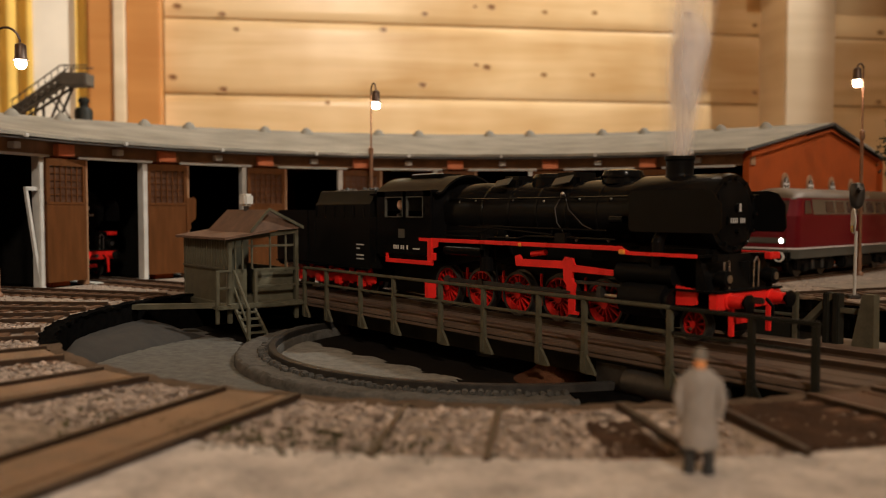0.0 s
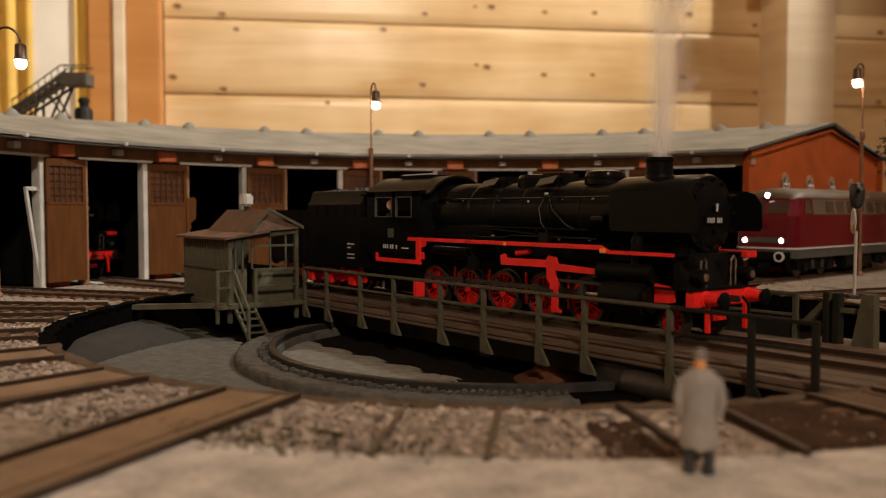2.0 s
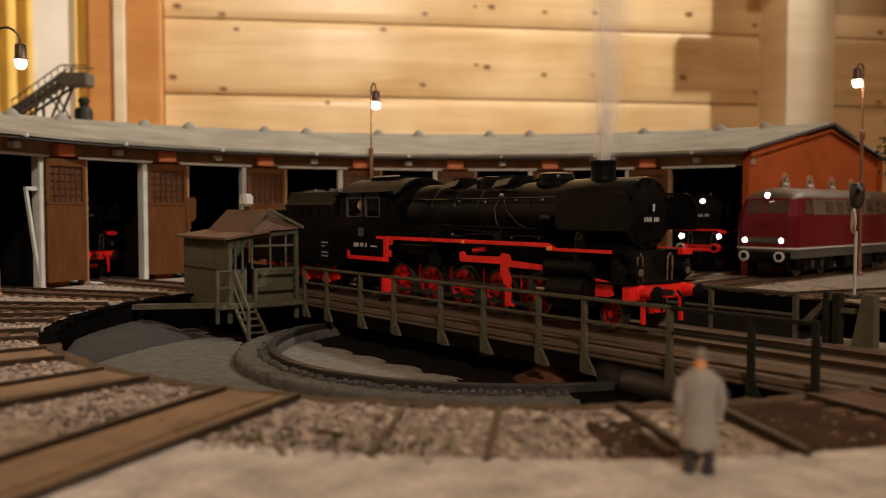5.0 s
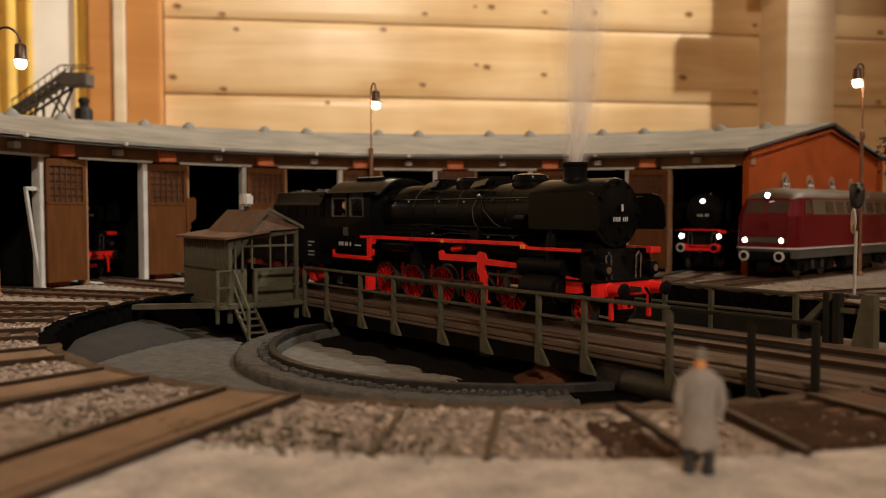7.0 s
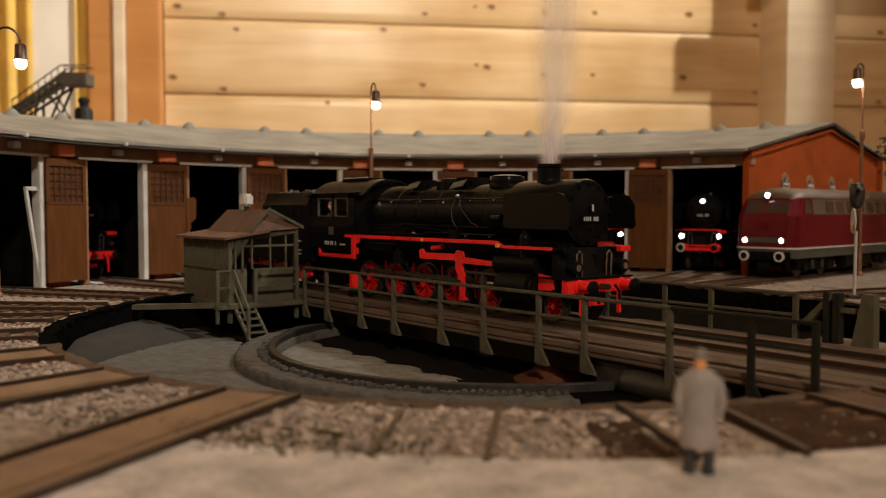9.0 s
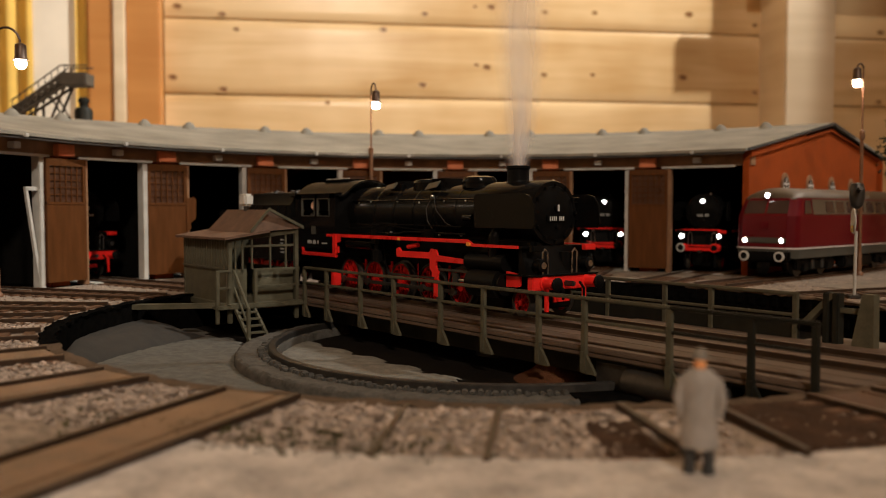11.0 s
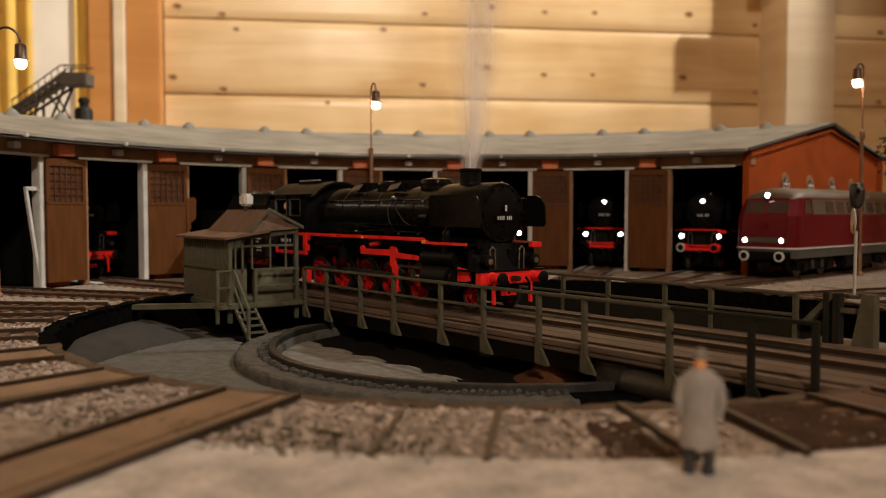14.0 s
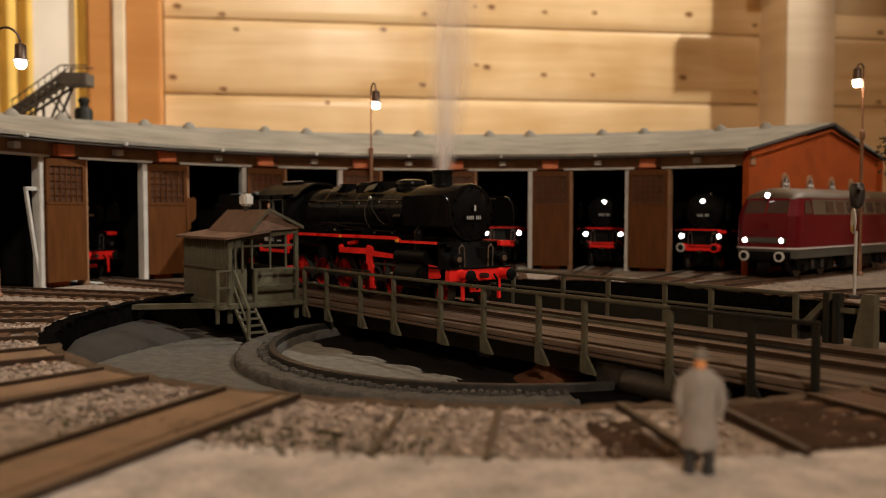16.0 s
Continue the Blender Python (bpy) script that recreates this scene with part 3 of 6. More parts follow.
for y in (-62.0, -53.6):
    part("stair_string", prism(bm_(), [(CX1 + 1, -4.6), (CX1 + 3.4, -4.6), (-79.0, -17.0), (-81.4, -17.0)], y - 0.5, y + 0.5, "XZ"), OLIVE, cabin)
part("stair_rail", tube(bm_(), [(CX1 + 1.5, -62, 11.2), (-82.0, -62, -3.5)], 0.6), OLIVE, cabin)
part("stair_rail", tube(bm_(), [(CX1 + 1.5, -62, 4.2), (-84.0, -62, -8.5)], 0.45), OLIVE, cabin)
part("stair_rail_post", box(bm_(), -82.8, -81.4, -62.7, -61.3, -17, -3.2, 0.2), OLIVE, cabin)
for i in range(5):
    k = (i + 0.6) / 5
    part("tread", box(bm_(), CX1 + 1.5 + k * 13.5, CX1 + 4.5 + k * 13.5, -62.0, -53.6, -4.6 - 12.4 * k - 0.35, -4.6 - 12.4 * k + 0.35, 0.1), OLIVE, cabin)
part("landing_plank", prism(bm_(), [(-115, -99), (-97, -64.9), (-100.5, -64.9), (-119, -97)], -4.2, -2.2, "XY"), OLIVE, cabin, "grey landing plank toward the pit edge")
# roof: a low lean-to toward the pit and a steeper hip above
part("lower_roof", prism(bm_(), [(CY0 - 2.6, 24.0), (CY0 - 2.6, 25.0), (-46.0, 28.2), (-46.0, 27.0)], CX0 - 2.5, CX1 + 2.5, "YZ"), CABIN_ROOF, cabin, "brown felt lean-to roof")
bm = bm_()
base = [(CX0 + 6, -54.5, 27.0), (CX1 + 1.5, -54.5, 27.0), (CX1 + 1.5, CY1 + 2, 28.6), (CX0 + 6, CY1 + 2, 28.6)]
ridge = [(CX0 + 9, -46.0, 36.6), (CX1 - 0.5, -46.0, 36.6)]
v = [bm.verts.new(p) for p in base + ridge]
for f in ((0, 1, 5, 4), (2, 3, 4, 5), (3, 0, 4), (1, 2, 5), (0, 3, 2, 1)):
    bm.faces.new([v[i] for i in f])
part("upper_roof", bm, CABIN_ROOF, cabin, "brown steep ridge roof", smooth=0)
part("gable_board", prism(bm_(), [(-54.5, 26.6), (-46.0, 36.2), (CY1 + 2, 28.2), (CY1 + 2, 29.6), (-46.0, 37.4), (-54.5, 28.0)], CX1 + 1.0, CX1 + 2.2, "YZ"), OLIVE, cabin)
part("floodlight", box(bm_(), -121, -114.5, -48.2, -43.8, 38.2, 43.6, 0.9), PANE_GREY, cabin, "small white floodlight box on the ridge")
part("floodlight_foot", cyl(bm_(), (-117.7, -46, 36), (-117.7, -46, 38.4), 1.2, 12), STEEL_DARK, cabin)

# ---- roundhouse ----
R_W, A0, STEP = 236.0, 205.4, 15.0
rh = thing("roundhouse", label="seven-stall brown and brick roundhouse with grey felt roof", category="engine shed")
NB = 7
A_L, A_R = A0 + 15.0 * 1, A0 - STEP * NB + 0.6  # one more stall runs on out of view
R_EAVE, R_RIDGE, R_BACK = 224.0, 376.0, 500.0


def seg_strip(bm, prof, angs):
    """Straight facets from corner angle to corner angle."""
    rings = []
    for a in angs:
        rings.append([bm.verts.new((r * math.cos(radians(a)), r * math.sin(radians(a)), z)) for r, z in prof])
    for a, b in zip(rings, rings[1:]):
        for j in range(len(prof)):
            i = (j + 1) % len(prof)
            bm.faces.new((a[j], a[i], b[i], b[j]))
    bm.faces.new(rings[0])
    bm.faces.new(rings[-1][::-1])
    return bm


ANGS = [A_L - STEP * k for k in range(NB + 2)]
part("roof", seg_strip(bm_(), [(R_EAVE, 70.0), (R_EAVE, 71.6), (R_RIDGE, 97.5), (R_BACK + 8, 79.5), (R_BACK + 8, 78.0), (R_RIDGE, 95.5)], [A_L + 0.5] + ANGS[1:-1] + [A_R - 0.7]), ROOF, rh, "grey felt roof of shallow facets", smooth=0)
part("eave_board", seg_strip(bm_(), [(R_EAVE + 0.6, 68.7), (R_EAVE + 0.6, 70.0), (R_EAVE + 3, 70.4), (R_EAVE + 3, 68.7)], [A_L] + ANGS[1:-1] + [A_R - 0.3]), ROOF_DARK, rh, "dark eave board")
part("lintel", seg_strip(bm_(), [(R_W - 2.5, 62.6), (R_W - 2.5, 71.5), (R_W + 4, 72.5), (R_W + 4, 62.6)], ANGS), BEAM_BROWN, rh, "brown timber lintel")
part("rear_wall", seg_strip(bm_(), [(R_BACK, -2), (R_BACK, 79.5), (R_BACK + 3, 79.5), (R_BACK + 3, -2)], ANGS), BRICK, rh)
# Ceiling, floor and stall walls carry the indoor shade in their colour.
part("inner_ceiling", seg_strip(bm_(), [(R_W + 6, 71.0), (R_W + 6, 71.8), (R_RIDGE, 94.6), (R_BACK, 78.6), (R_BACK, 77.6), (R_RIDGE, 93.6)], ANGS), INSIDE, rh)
part("inner_floor", seg_strip(bm_(), [(R_W - 1, -1.9), (R_W - 1, -1.2), (R_BACK, -1.2), (R_BACK, -1.9)], ANGS), SHADE_BLACK, rh)
# end walls: brick gables
for a, s in ((A_R, -1), (A_L, 1)):
    m = P(0, 0, 0, 0, 0, a)
    pts = [(R_W - 4, -2), (R_BACK, -2), (R_BACK, 79), (R_RIDGE, 95), (R_W - 4, 71.2)]
    gable = part("gable_wall", prism(bm_(), pts, -1.8, 1.8, "XZ"), BRICK, rh, "orange-red brick gable", m=m)
    if s < 0:
        part("gable_trim", prism(bm_(), [(R_W - 4, 67), (R_W - 4, 71.0), (R_RIDGE, 95.0), (R_BACK, 79), (R_BACK, 76), (R_RIDGE, 91.5)], -3.4, -1.8, "XZ"), BRICK, rh, m=m)
        part("verge_board", prism(bm_(), [(R_EAVE, 70.2), (R_EAVE, 71.8), (R_RIDGE, 97.7), (R_BACK + 8, 79.7), (R_BACK + 8, 78), (R_RIDGE, 96.0)], -5.2, -4.2, "XZ"), ROOF_DARK, rh, m=m)
        for r in (289.0, 335.0, 381.0, 427.0):
            arch = [(r - 6, 18), (r + 6, 18), (r + 6, 54)] + [(r + 6 * math.cos(radians(t)), 54 + 6 * math.sin(radians(t))) for t in range(15, 180, 15)] + [(r - 6, 54)]
            surround = part("arched_window", prism(bm_(), arch, -2.8, -1.8, "XZ"), BEAM_BROWN, rh, "arched brick window surround", m=m)
            pane_pts = [(r - 4.8, 19.5), (r + 4.8, 19.5), (r + 4.8, 53.6), (r + 3.4, 56.4), (r, 57.6), (r - 3.4, 56.4), (r - 4.8, 53.6)]
            part("window_glass", prism(bm_(), pane_pts, -3.0, -2.8, "XZ"), WINDOW_DARK, surround)
            for dx in (-4.3, 0.0, 4.3):
                part("glazing_bar", box(bm_(), r + dx - 0.5, r + dx + 0.5, -3.4, -3.0, 19.5, 54.0 if dx else 56.5), JAMB, surround, "white glazing bar")
            for z in (20.0, 31.5, 43.0, 53.0):
                part("glazing_bar", box(bm_(), r - 4.8, r + 4.8, -3.3, -3.0, z - 0.5, z + 0.5), JAMB, surround, "white glazing bar")


def half_width(r):
    return r * math.tan(radians(STEP / 2))


def door_leaf(w, h):
    """A door leaf in the plane x = 0, hinge at y = 0, reaching to +y."""
    bm = box(bm_(), -0.6, 0.6, 0, w, 0, h * 0.64)
    box(bm, -0.6, 0.6, 0, 1.8, h * 0.64, h)
    box(bm, -0.6, 0.6, w - 1.8, w, h * 0.64, h)
    box(bm, -0.6, 0.6, 1.8, w - 1.8, h - 3.5, h)
    box(bm, -0.85, 0.85, 0, w, h * 0.63, h * 0.65)
    for i in range(1, 6):
        y = 1.8 + (w - 3.6) * i / 6
        box(bm, -0.25, 0.25, y - 0.2, y + 0.2, h * 0.65, h - 3.4)
    for i in range(1, 5):
        z = h * 0.65 + (h * 0.35 - 3.5) * i / 5
        box(bm, -0.25, 0.25, 1.8, w - 1.8, z - 0.2, z + 0.2)
    for i in range(1, 6):
        y = w * i / 6
        box(bm, 0.55, 0.75, y - 0.12, y + 0.12, 0.5, h * 0.62)
    return mesh_of("door_leaf", bm, DOOR_BROWN, 0)


LEAF = door_leaf(23.5, 60.0)
CONCRETE = mat("pale_concrete", (0.42, 0.41, 0.37), 0.75, 0, 0.25, 120, 0.3, 1500, spec=0.14)
LEAF_PANE = mesh_of("door_pane", box(bm_(), 0.3, 0.5, 1.8, 21.7, 38.6, 56.6), mat("brown_dusty_pane", (0.06, 0.026, 0.014), 0.3, 0, 0.3, 90, 0.05))
for k in range(0, NB + 1):
    a = A0 - STEP * k          # the pier between two stalls
    x, y = pol(R_W, a)
    m = P(x, y, 0, 0, 0, a)
    if k < NB:
        part("pier", box(bm_(), -1.0, 6.0, -5.5, 5.5, -1.8, 66, 0.4), BRICK, rh, "brick pier between doors", m=m)
        part("pier_head", box(bm_(), -6.5, -0.8, -5.0, 5.0, 62.5, 68.4, 0.4), PIER_HEAD, rh, "orange pier head", m=m)
        # the two leaves of neighbouring stalls stand folded back before the pier
        x2, y2 = pol(R_W - 3.0, a)
        leaf = share("door_leaf", LEAF, rh, P(x2, y2, 1.3, 0, 0, a) @ P(-1.6, -12.2, 0, 0, 0, 2 - 4 * (k % 2)))
        share("door_pane", LEAF_PANE, leaf, P(0, 0, 0))
        for s in (-1, 1):
            part("door_jamb", box(bm_(), -4.6, 1.2, s * 12.7 - 1.4, s * 12.7 + 1.4, -1.4, 62.6, 0.3), JAMB if s > 0 else BEAM_BROWN, rh, "white door jamb" if s > 0 else "brown door jamb", m=m)
for k in range(0, NB + 1):
    a = A0 + STEP / 2 - STEP * k
    rr = R_W * math.cos(radians(STEP / 2))
    x, y = pol(rr, a)
    m = P(x, y, 0, 0, 0, a)
    w = half_width(rr) - 9
    for s in (-1, 1):
        part("stall_floor_slab", box(bm_(), -4.5, 62, s * 11.6 - 4.6, s * 11.6 + 3.2, -1.5, -0.7, 0.2), CONCRETE, rh, "pale concrete slab inside the stall", m=m)
    part("lintel_strip", box(bm_(), -4.0, -2.4, -w, w, 61.6, 62.9, 0.2), JAMB, rh, "white strip over the door", m=m)
    part("stall_sign", box(bm_(), -6.5, -2.4, -2.2, 2.2, 64.6, 67.6, 0.3), JAMB, rh, "small white stall sign", m=m)
    # dividing wall inside the shed
    xd, yd = pol(1, a - STEP / 2)
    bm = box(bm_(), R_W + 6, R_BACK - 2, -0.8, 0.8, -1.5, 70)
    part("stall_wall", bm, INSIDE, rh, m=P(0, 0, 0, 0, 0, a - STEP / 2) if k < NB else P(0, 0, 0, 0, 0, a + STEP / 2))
# vents along the ridge, two to a stall
for k, s in ((0, 1.0),):
    a = A0 - STEP * k
    x, y = pol(R_W - 2.6, a)
    bm = prism(bm_(), [(19.5, 47 * s), (20.8, 47 * s), (14.0, 1), (12.4, 1)], -0.8, 0.8, "YZ")
    box(bm, -0.8, 0.8, 12.4, 20.6, 46 * s, 47.8 * s)
    part("door_stay", bm, JAMB, rh, "white diagonal door stay", m=P(x, y, -0.4, 0, 0, a))
x, y = pol(R_W - 5.0, A0 - STEP)
part("broken_board", prism(bm_(), [(-11.6, 24), (-14.2, 26), (-14.0, 29), (-17.2, 31.5), (-17.6, 42), (-16.5, 43.5), (-11.6, 43)], -0.6, 0.6, "YZ"), DOOR_BROWN, rh, "ragged brown board on the door edge", m=P(x, y, 0, 0, 0, A0 - STEP))
vent = lathe(bm_(), [(6, 0), (5.6, 1.6), (3.8, 4.4), (1.8, 6.4), (0.01, 7.0)], seg=18)
vent_me = mesh_of("roof_vent", vent, ROOF, 60)
for k in range(0, NB + 1):
    for d in (-3.6, 3.6):
        a = A0 - 12.3 - 14.0 * k + d * 0.7
        if a > A_R + 3 and a < A_L:
            x, y = pol(R_RIDGE - 20, a)
            share("roof_vent", vent_me, rh, P(x, y, 92.0))
bracket_me = mesh_of("eave_bracket", box(bm_(), -0.8, 0.8, -0.9, 0.9, -0.9, 0.9, 0.2), JAMB)
for k in range(0, NB + 1):
    a = A0 + STEP / 2 - STEP * k + 0.2
    x, y = pol(R_EAVE * math.cos(radians(7.5)) - 0.6, a)
    share("eave_bracket", bracket_me, rh, P(x, y, 70.2, 0, 0, a))
# ---- steam locomotives ----
DRIVERS = (-50.0, -69.5, -89.0, -108.5, -128.0)
LEAD = -17.5
TENDER_AXLES = (-184.0, -203.0, -220.0, -239.0)


def spoked_wheel(r, spokes, weight):
    """A wheel in the XZ plane with its outer face toward -y."""
    bm = bm_()
    n = 40
    def ring(bm, prof):
        rings = [[bm.verts.new((q * math.cos(2 * math.pi * i / n), y, q * math.sin(2 * math.pi * i / n))) for q, y in prof] for i in range(n)]
        for i in range(n):
            a, b = rings[i], rings[(i + 1) % n]
            for j in range(len(prof)):
                k = (j + 1) % len(prof)
                bm.faces.new((a[j], a[k], b[k], b[j]))
        return bm
    tyre = mesh_of("tyre", ring(bm_(), [(r, -1.2), (r, 0.9), (r + 0.7, 1.0), (r + 0.7, 1.4), (r - 0.8, 1.4), (r - 0.8, -1.2)]), STEEL_DARK)
    cyl(bm, (0, -1.5, 0), (0, 1.2, 0), r * 0.22, 16)
    rh, ri, ro, hw, N = r * 0.24, r - 1.4, r - 0.8, 0.24, 2 * spokes
    def loop(q, half, y):
        return [bm.verts.new((q * math.cos(t), y, q * math.sin(t))) for i in range(spokes) for t in (2 * math.pi * i / spokes - half / q, 2 * math.pi * i / spokes + half / q)]
    grid = [[loop(q, h, y) for q, h in ((rh, hw), (ri, hw), (ro, hw))] for y in (-0.7, 0.6)]
    for H, I, U in grid:
        bm.faces.new(H)
        for k in range(N):
            j = (k + 1) % N
            bm.faces.new((I[k], I[j], U[j], U[k]))
            if k % 2 == 0:
                bm.faces.new((H[k], H[j], I[j], I[k]))
    (H, I, U), (G, J, W) = grid
    for k in range(N):
        j = (k + 1) % N
        bm.faces.new((U[k], U[j], W[j], W[k]))
        bm.faces.new((H[k], G[k], J[k], I[k]))
        if k % 2:
            bm.faces.new((H[k], H[j], G[j], G[k]))
            bm.faces.new((I[k], I[j], J[j], J[k]))
    if weight:
        pts = [((r - 1.0) * math.cos(radians(t)), (r - 1.0) * math.sin(radians(t))) for t in range(235, 306, 10)]
        pts += [((r * 0.55) * math.cos(radians(t)), (r * 0.55) * math.sin(radians(t))) for t in range(305, 234, -10)]
        prism(bm, pts, -1.0, 0.4, "XZ")
        cyl(bm, (0, -2.0, r * 0.42), (0, 0, r * 0.42), 1.0, 12)
    return mesh_of("wheel", bm, RED_SHADED), tyre


WHEEL_BIG = spoked_wheel(7.6, 15, True)
WHEEL_LEAD = spoked_wheel(4.6, 9, False)
WHEEL_TENDER = spoked_wheel(5.0, 9, False)
wheel_sets = []


def add_wheel(name, meshes, parent, m):
    w = share(name, meshes[0], parent, m)
    share("tyre", meshes[1], w, P(0, 0, 0))
    return w


def steam_locomotive(m, label, lit, with_tender=True, moving=False, rimmed=False):
    bz = 14.2 if lit else 12.0
    low = BLACK_MATT if lit else RED
    root = thing("steam_locomotive", m, label=label, category="locomotive")
    # boiler, smokebox and fittings
    bm = lathe(bm_(), [(11.0, -131), (11.0, -112), (10.7, -111.5), (10.7, -42), (11.3, -41.5), (11.3, -13.5), (10.9, -12.6)], (0, 0, 35.4), "X", 48)
    part("boiler", bm, BLACK, root, "black boiler barrel and smokebox")
    for x in (-108, -94, -80.5, -67, -54):
        part("boiler_band", lathe(bm_(), [(10.72, x - 0.6), (10.92, x - 0.5), (10.92, x + 0.5), (10.72, x + 0.6)], (0, 0, 35.4), "X", 48), BLACK, root)
    door = part("smokebox_door", lathe(bm_(), [(10.9, -10.2), (10.6, -9.8), (9.4, -9.7), (9.2, -9.4), (7.5, -8.9), (4.5, -8.5), (0.01, -8.3)], (0, 0, 35.4), "X", 40), BLACK_MATT, root, "domed smokebox door", m=P(-3, 0, 0))
    part("whistle", lathe(bm_(), [(0.4, 45.4), (0.4, 45.9), (0.6, 46.0), (0.6, 46.8), (0.01, 47.0)], (-16, 3.0, 0), seg=12), BRIGHT, root, "small bright whistle on the smokebox")
    part("door_handle", cyl(bm_(), (-9, 0, 30.6), (-7.4, 0, 30.6), 0.7, 10), BLACK_MATT, door)
    for a in range(0, 360, 30):
        y, z = 9.6 * math.cos(radians(a)), 35.4 + 9.6 * math.sin(radians(a))
        part("clamp", box(bm_(), -9.2, -8.2, y - 0.5, y + 0.5, z - 0.5, z + 0.5, 0.1), BLACK_MATT, door)
    plate = part("number_plate", box(bm_(), -8.6, -8.0, -4.6, 4.6, 32.4, 34.6), BLACK_MATT, door, "black number plate with white figures")
    for i, y in enumerate((4.2, 3.0, 1.8, -0.6, -1.8, -3.0, -4.4)):
        part("figure_bar", box(bm_(), -8.0, -7.9, y * 0.74 - 0.24, y * 0.74 + 0.24, 32.8, 34.2), WHITE_BAR, plate)
    part("upper_lamp", cyl(bm_(), (-9.6, 0, 37.0 if not lit else 42), (-7.4, 0, 37.0 if not lit else 42), 1.2, 16), BLACK_MATT, door)
    part("lamp_glass", cyl(bm_(), (-7.5, 0, 42.0), (-7.0, 0, 42.0), 1.2, 16) if lit else box(bm_(), -7.6, -7.2, -0.4, 0.4, 36.0, 38.2), LAMP_GLOW if lit else WHITE_BAR, door)
    part("chimney", lathe(bm_(), [(4.9, 45.2), (4.1, 46.6), (4.0, 47.2), (4.0, 50.8), (4.4, 51.2), (4.4, 52.2), (3.5, 52.2), (3.4, 47)], (-30.6, 0, 0), "Z", 28), BLACK_MATT, root)
    bm = lathe(bm_(), [(6.6, 44.6), (6.5, 47.6), (6.0, 48.7), (3.0, 49.3), (0.01, 49.4)], (-52, 0, 0), "Z", 28)
    lathe(bm, [(6.9, 46.5), (6.9, 47.1)], (-52, 0, 0), "Z", 28)
    part("dome", bm, BLACK, root, "round feed dome")
    part("sand_dome", box(bm_(), -77.5, -66, -6.2, 6.2, 42, 48.8, 1.6), BLACK, root)
    part("steam_dome", lathe(bm_(), [(6.4, 44), (6.3, 47.4), (5.2, 48.6), (0.01, 49.0)], (-84, 0, 0), "Z", 26), BLACK, root)
    part("sand_dome", box(bm_(), -104, -93.5, -6.0, 6.0, 42, 48.4, 1.6), BLACK, root)
    for s in (-1, 1):
        for x in (-99, -70):
            pm = Matrix.Translation((x, s * 8.6, 46.0)) @ Matrix.Rotation(radians(-s * 48), 4, "X") @ Matrix.Rotation(radians(-9), 4, "Y")
            part("step_plate", box(bm_(), -4.6, 4.6, -1.7, 1.7, -0.2, 0.2, 0.1, pm), SKIRT, root, "pale grey slanting tread plate")
        bm = tube(bm_(), [(-126, s * 10.6, 40.4), (-100, s * 11.4, 40.2), (-42, s * 11.6, 40.4), (-12, s * 11.9, 40.6)], 0.32, 6)
        for x in (-112, -88, -62, -40, -22):
            cyl(bm, (x, s * 10.0, 40.2), (x, s * 12.0, 40.3), 0.42, 6)
        part("handrail", bm, BLACK, root)
        part("boiler_pipe", tube(bm_(), [(-69, s * 9.6, 41.6), (-70.5, s * 11.5, 37.0), (-69, s * 12.0, 32.2), (-66.0, s * 11.9, 29)], 0.2, 6), STEEL_DARK, root, "thin curved pipe")
        part("boiler_pipe", tube(bm_(), [(-68, s * 9.6, 41.6), (-64.5, s * 11.4, 36.5), (-58.0, s * 12.0, 31.8), (-53, s * 12.0, 30.0)], 0.2, 6), STEEL_DARK, root)
        part("boiler_pipe", tube(bm_(), [(-118, s * 13.2, 30.4), (-96, s * 13.2, 30.0), (-70, s * 13.0, 28.4)], 0.4, 6), BLACK, root)
        for x in (-121, -112, -92, -77, -61, -48):
            part("washout_plug", ball(bm_(), (x, s * 10.1, 39.6 + 0.3 * math.sin(x)), 0.42, u=8, v=6), BRIGHT, root, "tiny bright plug")
        for x, z in ((-90, 27.4), (-58, 27.0), (-45, 27.2)):
            part("valve", ball(bm_(), (x, s * 14.6, z), 0.55, u=8, v=6), BRIGHT, root)
        part("pipe_run", tube(bm_(), [(-128, s * 15.6, 27.0), (-84, s * 15.6, 26.9), (-80, s * 15.2, 27.8), (-42, s * 15.2, 27.6)], 0.35, 6), BLACK, root)
        part("pipe_run", tube(bm_(), [(-126, s * 14.4, 28.4), (-104, s * 14.2, 28.8), (-98, s * 13.6, 30.6), (-48, s * 12.4, 30.2)], 0.3, 6), BLACK, root)
        part("pipe_union", ball(bm_(), (-68.6, s * 9.9, 41.6), 0.8, u=10, v=8), BRIGHT, root)
        part("lubricator", box(bm_(), -66, -61, s * 15 - 1.4, s * 15 + 1.4, 25.6, 29.2, 0.3), BLACK, root)
        part("ejector", cyl(bm_(), (-46, s * 12.6, 33.5), (-41, s * 12.6, 33.5), 1.2, 12), BLACK, root)
        # wind deflector plates beside the smokebox
        bm = prism(bm_(), [(-35.5, 30.2), (-6.6, 30.2), (-5.6, 31.6), (-6.0, 38), (-8.4, 41.2), (-11, 41.9), (-35.5, 41.9), (-36.4, 40.9), (-36.4, 31.2)], s * 15.6 - 0.3, s * 15.6 + 0.3, "XZ")
        plate = part("wind_deflector", bm, BLACK, root, "small black wind deflector plate")
        for x in (-16, -28):
            for z in (33, 39):
                part("stay", cyl(bm_(), (x, s * 10.6, z), (x, s * 15.5, z), 0.35, 6), BLACK, plate)
        # running board with its red valance, stepped over the cylinders
        b = part("running_board", box(bm_(), -131, -38, min(s * 9, s * 17.2), max(s * 9, s * 17.2), 25.0, 25.7, 0.1), BLACK, root)
